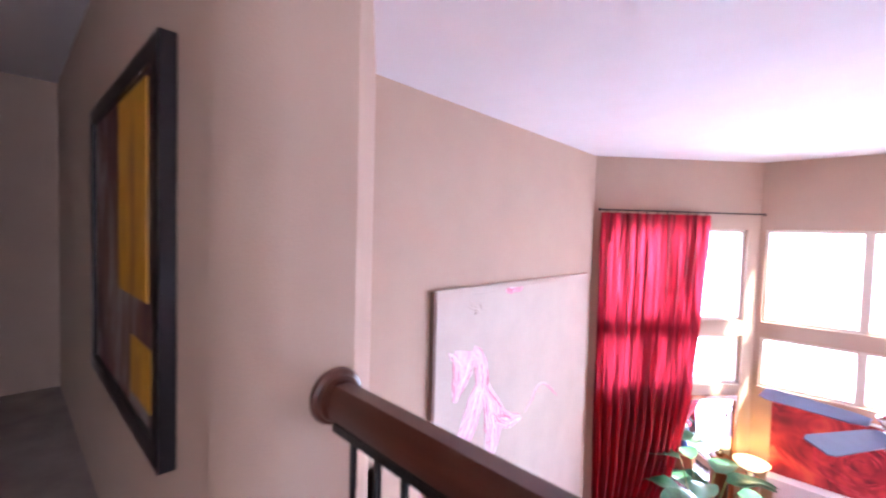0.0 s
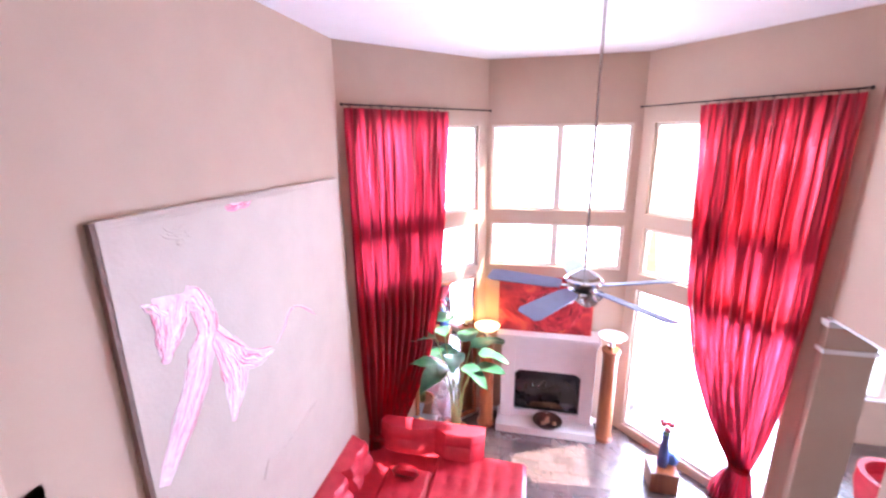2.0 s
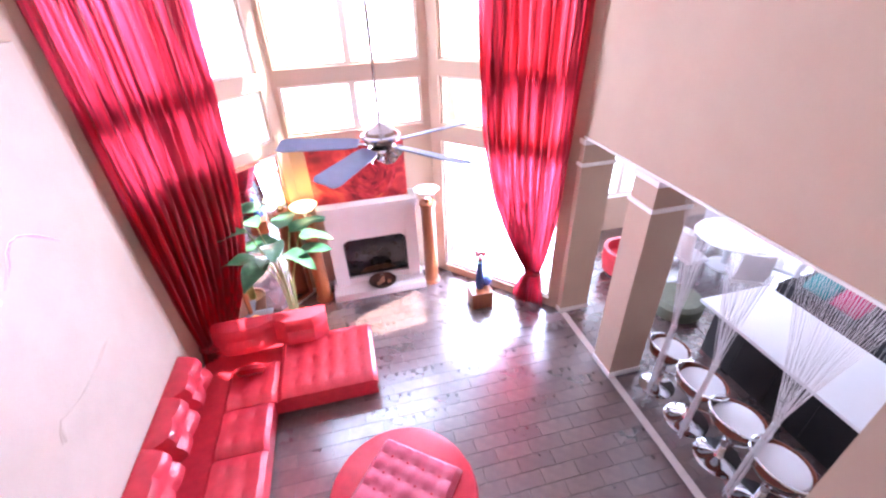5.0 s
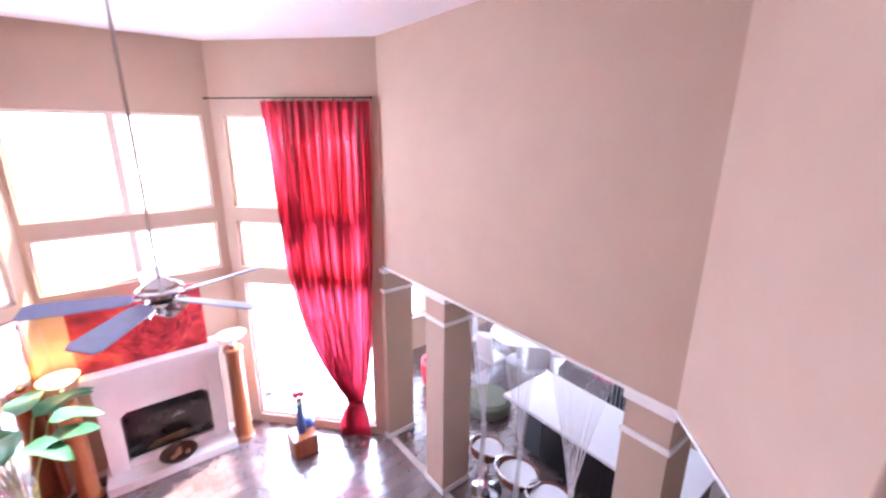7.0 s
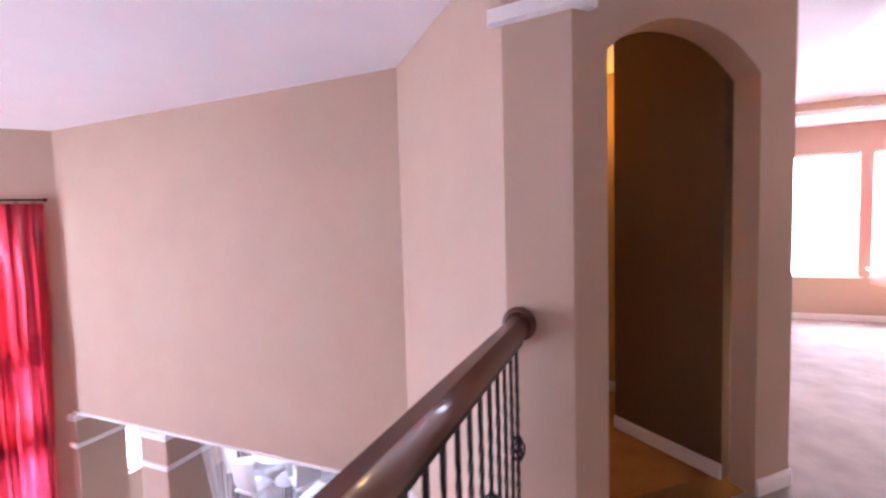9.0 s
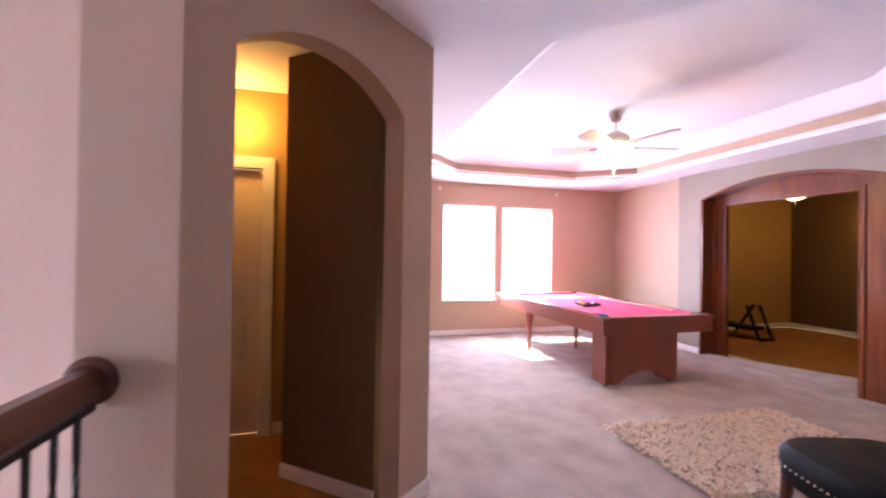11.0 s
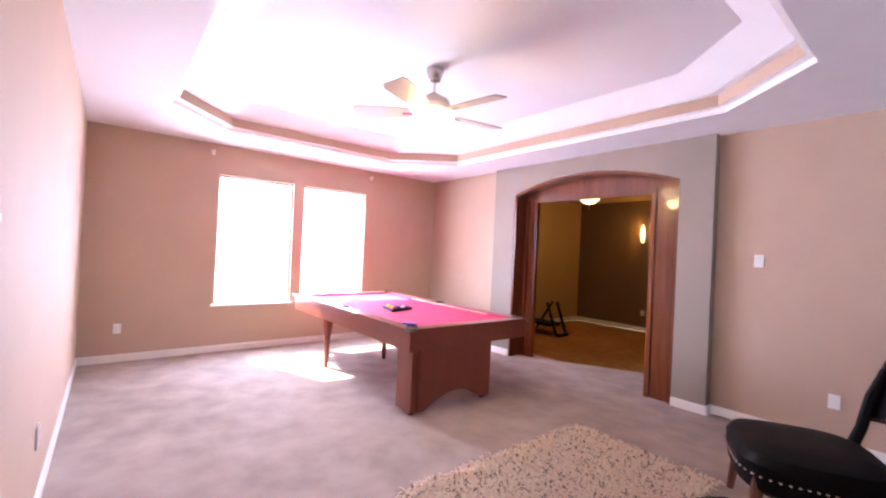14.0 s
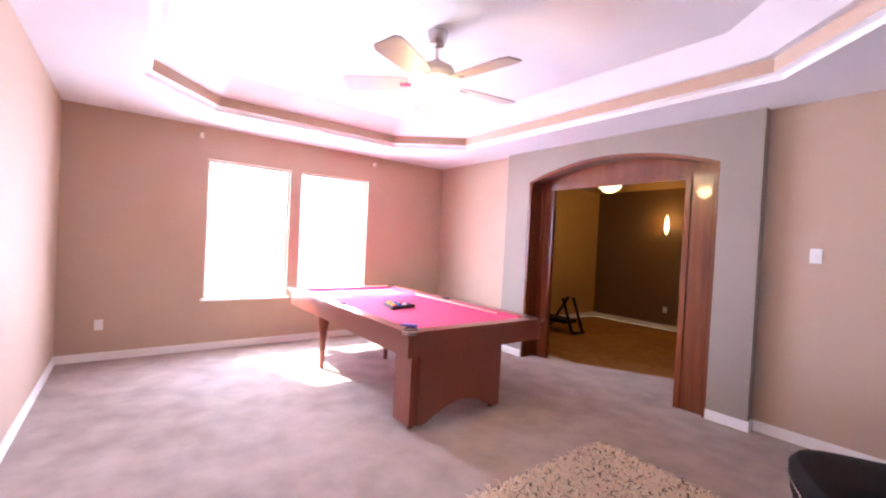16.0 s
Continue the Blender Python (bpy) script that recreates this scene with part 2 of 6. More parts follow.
def wall(name, p0, p1, z0, z1, th, holes=(), material=None, label="tan painted wall"):
    """A wall from p0 to p1, its face on that line and its thickness to the left of the way (th > 0)."""
    m, L = along(p0, p1)
    ss = sorted({0.0, L, *[h[0] for h in holes], *[h[1] for h in holes]})
    bm = bmesh.new()
    for a, b in zip(ss, ss[1:]):
        cuts = sorted((h[2], h[3]) for h in holes if h[0] <= a + 1e-6 and h[1] >= b - 1e-6)
        z = z0
        for c0, c1 in cuts:
            if c0 > z + 1e-6:
                box(bm, a, b, min(0, th), max(0, th), z, c0, m)
            z = max(z, c1)
        if z < z1 - 1e-6:
            box(bm, a, b, min(0, th), max(0, th), z, z1, m)
    bmesh.ops.remove_doubles(bm, verts=bm.verts, dist=0.0005)
    return struct(name, bm, material or M_WALL, label, "wall")


def window(name, p0, p1, s0, s1, z0, z1, th, mullions=(), label="white framed window with clear panes, bright daylight behind", fw=0.045, sill=True):
    m, L = along(p0, p1)
    root = thing(name, (0, 0, 0), label, "window")
    root["kind"] = "structure"
    y0, y1 = th * 0.35, th * 0.75
    bm = bmesh.new()
    box(bm, s0 + 0.003, s0 + fw, y0, y1, z0 + 0.003, z1 - 0.003, m)
    box(bm, s1 - fw, s1 - 0.003, y0, y1, z0 + 0.003, z1 - 0.003, m)
    box(bm, s0 + fw, s1 - fw, y0, y1, z0 + 0.003, z0 + fw, m)
    box(bm, s0 + fw, s1 - fw, y0, y1, z1 - fw, z1 - 0.003, m)
    xs = [s0 + fw]
    for c in mullions:
        box(bm, c - 0.055, c + 0.055, y0 - 0.02, y1, z0 + fw, z1 - fw, m)
        xs += [c - 0.055, c + 0.055]
    xs.append(s1 - fw)
    part("window_frame", bm, M_CREAM, root)
    for a, b in zip(xs[::2], xs[1::2]):
        bm = bmesh.new()
        ym = (y0 + y1) / 2
        box(bm, a, b, ym - 0.003, ym + 0.003, z0 + fw, z1 - fw, m)
        g = part("pane", bm, M_GLASS, root)
        g.visible_shadow = False
    if sill:
        bm = bmesh.new()
        box(bm, s0 - 0.03, s1 + 0.03, -0.04 * (1 if th > 0 else -1), y0, z0 - 0.025, z0 + 0.002, m)
        part("window_sill", bm, M_TRIM, root)
    return root


def baseboard(name, p0, p1, th, z=0.0, h=0.09, s0=0.0, s1=None, label="white painted baseboard"):
    m, L = along(p0, p1)
    s1 = L if s1 is None else s1
    bm = bmesh.new()
    a, b = sorted((0.0, th))
    box(bm, s0, s1, a, b, z + 0.002, z + h * 0.8, m)
    a, b = sorted((0.0, th * 0.6))
    box(bm, s0, s1, a, b, z + h * 0.8, z + h, m)
    bmesh.ops.remove_doubles(bm, verts=bm.verts, dist=0.0005)
    return struct(name, bm, M_TRIM, label, "baseboard")


# ---- structure: tall living room ----
TIPL = [(-1.47, 0.14), (-1.47, -0.06)]
TIPR = [(1.905, 0.03), (1.87, -0.27)]
NW = (2.82, GY0)     # corner where the arch wall meets the game room wall

wall("wall_mural", (XL, 1.485), (XL, 5.68), FL, CE, 0.18)
wall("wall_angle_left", TIPL[0], (XL, 1.485), FL, CE, 0.001 + 0.15, label="tan painted angled wall beside the balcony")
LB = (BAY[1][0] - BAY[0][0], BAY[1][1] - BAY[0][1])
LBL = math.hypot(*LB)
SIDE = [(0.22, LBL - 0.2, 0.24, 1.68), (0.22, LBL - 0.2, -0.79, 0.0)]
SIDER = [(0.2, LBL - 0.22, 0.24, 1.68), (0.2, LBL - 0.22, -0.79, 0.0), (0.2, LBL - 0.22, FL + 0.16, -1.08)]
wall("wall_bay_left", BAY[0], BAY[1], FL, CE, 0.16, SIDE)
CEN = [(0.07, 2.35, 0.24, 1.69), (0.07, 2.35, -0.79, 0.0)]
wall("wall_bay_centre", BAY[1], BAY[2], FL, CE, 0.16, CEN)
wall("wall_bay_right", BAY[2], BAY[3], FL, CE, 0.16, SIDER)
k = 0
for p0, p1, holes, mids in ((BAY[0], BAY[1], SIDE, (1.35,)), (BAY[1], BAY[2], CEN, (1.215,)), (BAY[2], BAY[3], SIDER, (1.35,))):
    for s0, s1, z0, z1 in holes:
        k += 1
        window("window_%d" % k, p0, p1, s0, s1, z0, z1, 0.16, mids if z0 > -1 else (), sill=False)
bm = bmesh.new()
for x0, x1, y0, y1, z0, z1 in ((XR, XR + 0.56, 1.113, 5.98, SOF, CE),):
    box(bm, x0, x1, y0, y1, z0, z1)
struct("wall_right", bm, M_WALL, "tall plain tan wall over the column openings", "wall")
wall("wall_angle_right", (XR, 1.113), TIPR[0], SOF, CE, 0.15, label="tan painted angled wall beside the balcony")
bm = bmesh.new()
box(bm, XR - 0.012, XR + 0.572, 1.12, 5.98, SOF - 0.03, SOF - 0.002)
struct("soffit_trim", bm, M_TRIM, "white painted soffit under the tall wall", "trim")
m_, L_ = along((XR, 1.113), TIPR[0])
bm = bmesh.new()
box(bm, 0, L_, -0.012, 0.16, SOF - 0.03, SOF - 0.002, m_)
struct("soffit_trim_angle", bm, M_TRIM, "white painted soffit under the angled wall", "trim")

# wedge ends of the two angled walls, where the balcony rail lands
bm = bmesh.new()
pts = [TIPL[0], TIPL[1]] + [(TIPL[1][0] - 0.14 * (1 - math.cos(a)), -0.06 - 0.14 * math.sin(a)) for a in (0.3, 0.6, 0.9, 1.2, 1.57)] + [(-5.6, -0.2), (-5.6, 0.0), (-1.95, 0.25)]
prism(bm, pts, -0.45, CE)
struct("wall_hall_north", bm, M_WALL, "tan wall with a rounded corner beside the hall", "wall")
AW0, AW1 = TIPR[1], NW
am, AL = along(AW0, AW1)
bm = bmesh.new()
H0, H1 = 0.18, 1.16   # arched opening along the wall
th = 0.14
box(bm, 0, H0, 0, th, 0, CE, am)
box(bm, H1, AL, 0, th, 0, CE, am)
N = 14
arc = [(H0 + (H1 - H0) * i / N, 2.23 + 0.19 * (1 - abs(2 * i / N - 1) ** 2.2)) for i in range(N + 1)]
for (s0, z0), (s1, z1) in zip(arc, arc[1:]):
    vs = [bm.verts.new(am @ Vector(c)) for c in ((s0, 0, z0), (s1, 0, z1), (s1, 0, CE), (s0, 0, CE), (s0, th, z0), (s1, th, z1), (s1, th, CE), (s0, th, CE))]
    for f in ((0, 1, 2, 3), (7, 6, 5, 4), (4, 5, 1, 0), (3, 2, 6, 7)):
        bm.faces.new([vs[i] for i in f])
bmesh.ops.remove_doubles(bm, verts=bm.verts, dist=0.0004)
struct("wall_arch", bm, M_WALL, "tan wall with a tall arched opening to a dark hall", "wall")
bm = bmesh.new()
prism(bm, [TIPR[0], TIPR[1], (TIPR[1][0] + 0.12, TIPR[1][1] + 0.02), (TIPR[0][0] + 0.12, 0.10)], -0.45, CE)
struct("wall_tip_right", bm, M_WALL, "narrow tan wall end that carries the balcony rail", "wall")
bm = bmesh.new()
prism(bm, [(TIPR[0][0] - 0.05, TIPR[0][1] + 0.05), (TIPR[0][0] - 0.003, TIPR[0][1] + 0.05), (TIPR[1][0] - 0.003, TIPR[1][1] - 0.05), (TIPR[1][0] - 0.06, TIPR[1][1] - 0.05)], 2.37, 2.43)
prism(bm, [(TIPR[1][0] - 0.003, TIPR[1][1] - 0.05), (TIPR[1][0], TIPR[1][1] - 0.004), (TIPR[1][0] + 0.06, TIPR[1][1] - 0.07), (TIPR[1][0] + 0.03, TIPR[1][1] - 0.10)], 2.37, 2.43)
bevel(bm, 0.012)
struct("wall_cap", bm, M_TRIM, "white moulding band round the wall end", "trim")

# upper floors
bm = bmesh.new()
prism(bm, [(-5.6, -0.2), (-1.49, -0.2), (-1.49, 0.13), (1.95, 0.03), (1.95, -0.28), (2.87, GY0), (GX, GY0), (GX, -6.6), (-5.6, -6.6)], -0.3, 0.0)
struct("floor", bm, M_CARPET, "grey-brown carpet of the upper floor", "floor")
bm = bmesh.new()
prism(bm, [(-1.5, 0.13), (1.96, 0.03), (1.96, 0.07), (-1.5, 0.17)], -0.45, 0.03)
struct("balcony_fascia", bm, M_TRIM, "white painted edge of the balcony floor", "trim")

# upper ceiling with a stepped tray over the game room
TRAY = [(2.56, -2.0), (5.955, -2.0), (6.63, -2.62), (6.63, -4.80), (5.98, -5.55), (2.57, -5.57), (1.885, -4.94), (1.885, -2.62)]
def inset(pts, d):
    cx, cy = sum(p[0] for p in pts) / len(pts), sum(p[1] for p in pts) / len(pts)
    hw, hh = max(abs(p[0] - cx) for p in pts), max(abs(p[1] - cy) for p in pts)
    return [(cx + (x - cx) * (hw - d) / hw, cy + (y - cy) * (hh - d) / hh) for x, y in pts]

bm = bmesh.new()
prism(bm, [(-5.6, -0.2), (-5.6, GY0), (NW[0], GY0), TIPR[1], TIPR[0], (XR, 1.113), BAY[3], BAY[2], BAY[1], BAY[0], (XL, 1.485), TIPL[0], (TIPL[0][0], -0.2)][::-1], CE, CE + 0.2)
struct("ceiling", bm, M_CEIL, "white ceiling of the tall room and landing", "ceiling")
def ring(bm, a, b, za, zb, m=None):
    va = [bm.verts.new((x, y, za)) for x, y in a]
    vb = [bm.verts.new((x, y, zb)) for x, y in b]
    n = len(a)
    for i in range(n):
        bm.faces.new((va[i], va[(i + 1) % n], vb[(i + 1) % n], vb[i]))

bm = bmesh.new()
X0, X1, Y0, Y1 = -5.6, GX, -6.6, GY0
T = TRAY
quads = [[(X0, Y1), T[7], T[0]], [(X0, Y1), T[0], T[1], (X1, Y1)], [(X1, Y1), T[1], T[2]], [(X1, Y1), T[2], T[3], (X1, Y0)],
         [(X1, Y0), T[3], T[4]], [(X1, Y0), T[4], T[5], (X0, Y0)], [(X0, Y0), T[5], T[6]], [(X0, Y0), T[6], T[7], (X0, Y1)]]
for q in quads:
    prism(bm, q, CE, CE + 0.02)
struct("ceiling_game", bm, M_CEIL, "white ceiling round the tray of the game room", "ceiling")
T0, T1, T2 = TRAY, inset(TRAY, 0.05), inset(TRAY, 0.34)
bm = bmesh.new()
ring(bm, T0, T0, CE + 0.021, CE + 0.04)
ring(bm, T0, T1, CE + 0.04, CE + 0.05)
struct("tray_lip", bm, M_TRIM, "white lip of the tray ceiling", "trim")
bm = bmesh.new()
ring(bm, T1, T1, CE + 0.05, CE + 0.15)
struct("tray_band", bm, M_WALL, "tan painted band of the tray ceiling", "trim")
bm = bmesh.new()
ring(bm, T1, inset(TRAY, 0.10), CE + 0.15, CE + 0.15)
ring(bm, inset(TRAY, 0.10), T2, CE + 0.15, CE + 0.30)
vs = [bm.verts.new((x, y, CE + 0.30)) for x, y in T2]
bm.faces.new(vs)
struct("ceiling_tray", bm, M_CEIL, "white raised tray ceiling with a sloped cove", "ceiling")

# game room walls
wall("wall_game_north", NW, (GX, GY0), 0, CE, 0.14)
GWIN = [(1.333, 2.328, 0.63, 2.35), (2.475, 3.497, 0.63, 2.35)]
wall("wall_game_window", (GX, GY0), (GX, -6.6), 0, CE, 0.16, GWIN)
for i, (s0, s1, z0, z1) in enumerate(GWIN):
    window("window_game_%d" % (i + 1), (GX, GY0), (GX, -6.6), s0, s1, z0, z1, 0.16, (), sill=True, fw=0.03)
AX0, AX1 = 3.13, 5.36      # arched portal
PX0, PX1, PY = 2.81, 5.76, -6.15
wall("wall_game_south_a", (GX, GY1), (PX1, GY1), 0, CE, 0.16)
wall("wall_game_south_b", (PX0, GY1), (-5.6, GY1), 0, CE, 0.16)
bm = bmesh.new()
PD = PY - 0.27
box(bm, PX0, AX0, PD, PY, 0, CE)
box(bm, AX1, PX1, PD, PY, 0, CE)
N = 18
R = [(AX0 + (AX1 - AX0) * i / N, 2.335 + 0.20 * (1 - (2 * i / N - 1) ** 2)) for i in range(N + 1)]
for (s0, z0), (s1, z1) in zip(R, R[1:]):
    vs = [bm.verts.new(c) for c in ((s0, PY, z0), (s1, PY, z1), (s1, PY, CE), (s0, PY, CE), (s0, PD, z0), (s1, PD, z1), (s1, PD, CE), (s0, PD, CE))]
    for f in ((0, 1, 2, 3), (7, 6, 5, 4), (4, 5, 1, 0), (3, 2, 6, 7)):
        bm.faces.new([vs[i] for i in f])
bmesh.ops.remove_doubles(bm, verts=bm.verts, dist=0.0004)
struct("wall_portal", bm, M_WALLD, "taupe projecting wall with a wide arched portal", "wall")
# wood lining of the portal
portal = thing("wooden_portal", (0, 0, 0), "dark red-brown wood lining of the arched portal", "door frame")
portal["kind"] = "structure"
bm = bmesh.new()
for (s0, z0), (s1, z1) in zip(R, R[1:]):
    vs = [bm.verts.new(c) for c in ((s0, PY - 0.005, z0 - 0.035), (s1, PY - 0.005, z1 - 0.035), (s1, PY - 0.005, z1 - 0.004), (s0, PY - 0.005, z0 - 0.004),
                                    (s0, PD, z0 - 0.035), (s1, PD, z1 - 0.035), (s1, PD, z1 - 0.004), (s0, PD, z0 - 0.004))]
    for f in ((0, 1, 2, 3), (7, 6, 5, 4), (4, 5, 1, 0), (3, 2, 6, 7)):
        bm.faces.new([vs[i] for i in f])
part("arched_lining", bm, M_PORTAL, portal)
for x0, x1 in ((AX0 + 0.004, AX0 + 0.03), (AX1 - 0.03, AX1 - 0.004)):
    bm = bmesh.new()
    box(bm, x0, x1, PD, PY - 0.005, 0.0, 2.305)
    part("side_lining", bm, M_PORTAL, portal)
for x0, x1, y0 in ((AX0 + 0.03, AX0 + 0.29, PY - 0.07), (AX1 - 0.22, AX1 - 0.03, PD)):
    bm = bmesh.new()
    box(bm, x0, x1, y0 - 0.03, y0 + 0.03, 0.0, 2.27)
    box(bm, x0 + 0.02, x1 - 0.07, y0 + 0.03, y0 + 0.04, 0.02, 2.25)
    box(bm, x1 - 0.05, x1, y0 + 0.03, y0 + 0.05, 0.0, 2.27)
    bevel(bm, 0.006)
    part("post", bm, M_PORTAL, portal)
bm = bmesh.new()
box(bm, AX0 + 0.03, AX1 - 0.03, PD - 0.03, PD + 0.03, 2.27, 2.60)
box(bm, AX0 + 0.29, AX1 - 0.22, PD + 0.03, PD + 0.05, 2.23, 2.30)
part("transom", bm, M_PORTAL, portal)

# theater room behind the portal
TX0, TX1, TY1 = 1.9, 6.95, -10.3
bm = bmesh.new()
box(bm, TX0, TX1, TY1, PD - 0.001, -0.3, -0.004)
struct("floor_theater", bm, M_CARPET2, "carpet of the dim room, coloured orange-brown for its warm lamplight", "floor")
# daylight falling through the portal, drawn as a wedge in the untinted carpet colour
bm = bmesh.new()
prism(bm, [(AX0 + 0.06, -6.26), (AX0 + 0.06, -7.42), (AX1 - 0.02, -6.30), (AX1 - 0.02, -6.26)], -0.02, 0.004)
bmesh.ops.recalc_face_normals(bm, faces=bm.faces)
struct("floor_daylight_wedge", bm, M_CARPET, "wedge in plain carpet colour, standing in for daylight through the portal", "floor")
wall("wall_theater_east", (TX1, PD), (TX1, TY1), 0, CE, 0.15, (), M_OCHRE, "ochre brown wall of the dim room")
wall("wall_theater_back", (TX1, TY1), (TX0, TY1), 0, CE, 0.15, (), M_BROWN, "dark brown wall of the dim room")
wall("wall_theater_west", (TX0, TY1), (TX0, PD), 0, CE, 0.15, (), M_BROWN, "dark brown wall of the dim room")
bm = bmesh.new()
box(bm, TX0, TX1, TY1, PD - 0.001, CE, CE + 0.1)
struct("ceiling_theater", bm, M_OCHRE, "tan ceiling of the dim room", "ceiling")
bm = bmesh.new()
box(bm, TX0, PX0, PD - 0.1, PD - 0.002, 0, CE)
box(bm, PX1, TX1, PD - 0.1, PD - 0.002, 0, CE)
struct("wall_theater_front", bm, M_BROWN, "dark brown wall beside the portal", "wall")
baseboard("baseboard_theater_back", (TX1, TY1), (TX0, TY1), -0.015)
baseboard("baseboard_theater_east", (TX1, PD), (TX1, TY1), -0.015)

# vestibule behind the arch
bm = bmesh.new()
prism(bm, [(2.17, -0.20), (2.95, -1.18), (4.3, -1.18), (4.3, 1.0), (2.9, 1.0)], -0.3, -0.004)
struct("floor_vestibule", bm, M_CARPET2, "brown carpet of the dark hall", "floor")
# the brown walls here carry the hall's shade in their colour
wall("wall_vestibule", (3.22, -0.46), (2.75, -1.01), 0, CE, 0.1, (), M_BROWN, "hall wall coloured dark brown for its shade")
baseboard("baseboard_vestibule", (3.22, -0.46), (2.75, -1.01), -0.015)
VX = 3.9
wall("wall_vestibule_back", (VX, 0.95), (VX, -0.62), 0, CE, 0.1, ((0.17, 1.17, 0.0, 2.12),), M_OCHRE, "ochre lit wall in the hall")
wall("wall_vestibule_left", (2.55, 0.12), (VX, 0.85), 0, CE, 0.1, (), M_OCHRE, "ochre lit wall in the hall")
wall("wall_vestibule_end", (VX, -0.62), (3.22, -0.62), 0, CE, 0.1, (), M_BROWN, "hall wall coloured dark brown for its shade")
baseboard("baseboard_vestibule_back", (VX, -0.32), (VX, -0.60), -0.015)
hall_door = thing("door_1", (VX, 0.28, 0), "closed cream panelled door in a white casing in the hall", "door")
hall_door["kind"] = "structure"
for y0, y1, z0, z1 in ((-0.585, -0.495, 0.0, 2.12), (0.495, 0.585, 0.0, 2.12), (-0.585, 0.585, 2.12, 2.21)):
    bm = bmesh.new()
    box(bm, -0.022, -0.002, y0, y1, z0, z1)
    bevel(bm, 0.006)
    part("casing", bm, M_TRIM, hall_door)
bm = bmesh.new()
box(bm, 0.03, 0.07, -0.49, 0.49, 0.01, 2.11)
for z0, z1 in ((0.2, 0.95), (1.1, 1.95)):
    for y0, y1 in ((-0.38, -0.06), (0.06, 0.38)):
        box(bm, 0.018, 0.03, y0, y1, z0, z1)
part("leaf", bm, M_CREAM, hall_door)
bm = bmesh.new()
box(bm, 2.1, 4.3, -1.2, 1.1, CE + 0.001, CE + 0.1)
struct("ceiling_vestibule", bm, M_CEIL, "white ceiling of the hall", "ceiling")

# hall end wall, and two unseen walls added to keep window light off the hall
wall("wall_hall_end", (-5.6, -1.6), (-5.6, 0.0), 0, CE, 0.15, (), M_WALL)
wall("wall_unseen_south", (-1.0, -1.6), (-5.6, -1.6), 0, CE, 0.15, (), M_WALL)
wall("wall_unseen_west", (-1.0, GY1), (-1.0, -1.6), 0, CE, 0.15, (), M_WALL)
baseboard("baseboard_game_north", NW, (GX, GY0), -0.015)
baseboard("baseboard_game_window", (GX, GY0), (GX, GY1), -0.015)
baseboard("baseboard_south_a", (GX, GY1), (PX1, GY1), -0.015)
baseboard("baseboard_portal_a", (PX1, PY), (AX1, PY), -0.015)
baseboard("baseboard_portal_b", (AX0, PY), (PX0 - 0.015, PY), -0.015)
baseboard("baseboard_portal_c", (PX0, PY), (PX0, GY1), -0.015)
baseboard("baseboard_south_b", (PX0 - 0.015, GY1), (-5.6, GY1), -0.015)
baseboard("baseboard_arch", AW0, AW1, -0.015, s0=H1)
baseboard("baseboard_tip", AW0, AW1, -0.015, s0=0.02, s1=H0)

# ---- lower storey ----
bm = bmesh.new()
box(bm, -6.0, 12.5, -3.0, 9.5, FL - 0.3, FL - 0.012)
struct("floor_lower", bm, M_GROUT, "pale grout bed of the tiled lower floor", "floor")
bm = bmesh.new()
prism(bm, [(XR + 0.56, -3.0), (12.5, -3.0), (12.5, 9.5), (XR + 0.56, 9.5)], -0.5, -0.45)
prism(bm, [(-6, -3.0), (XR + 0.56, -3.0), (XR + 0.56, 1.2), (TIPR[0][0] + 0.2, 0.1), (TIPR[0][0], 0.1), (-6, 0.1)], -0.5, -0.45)
struct("ceiling_lower", bm, M_CEIL, "white ceiling of the lower storey", "ceiling")
wall("wall_dining_east", (11.4, 9.2), (11.4, -3.0), FL, -0.45, 0.15, ((1.0, 5.6, FL + 0.8, -1.0),))
wall("wall_dining_north", (3.57, 8.0), (11.4, 8.0), FL, -0.45, 0.15, ((0.6, 3.4, FL + 0.9, -0.9), (3.9, 6.8, FL + 0.9, -0.9)))
wall("wall_lower_south", (11.4, -3.0), (-6.0, -3.0), FL, -0.45, 0.15)
wall("wall_lower_west", (-6.0, -3.0), (-6.0, 1.5), FL, -0.45, 0.15)
wall("wall_lower_left", (-6.0, 1.485), (XL, 1.485), FL, -0.45, 0.15)
for i, (p0, p1, s0, s1, z0, z1) in enumerate((((11.4, 9.2), (11.4, -3.0), 1.0, 5.6, FL + 0.8, -1.0), ((3.57, 8.0), (11.4, 8.0), 0.6, 3.4, FL + 0.9, -0.9), ((3.57, 8.0), (11.4, 8.0), 3.9, 6.8, FL + 0.9, -0.9))):
    window("window_dining_%d" % (i + 1), p0, p1, s0, s1, z0, z1, 0.15, ((s0 + s1) / 2,), sill=True)
bm = bmesh.new()
prism(bm, [(-120, -120), (120, -120), (120, 120), (-120, 120)], FL - 0.6, FL - 0.31)
struct("ground", bm, mat("dry_grass_ground", (0.16, 0.15, 0.07), 0.95, var=0.3, scale=3, bump=0.4, bscale=40), "dry grass ground round the house", "ground")
area("sky_light_dining_north", (7.4, 8.9, -2.0), (7.4, 3, -2.6), 9.0, 5.0, 108, SKYC)


# ---- things: balcony ----
def rail_section():
    return [(-0.033, 0.0), (0.033, 0.0), (0.036, 0.02), (0.032, 0.05), (0.018, 0.068), (-0.018, 0.068), (-0.032, 0.05), (-0.036, 0.02)]


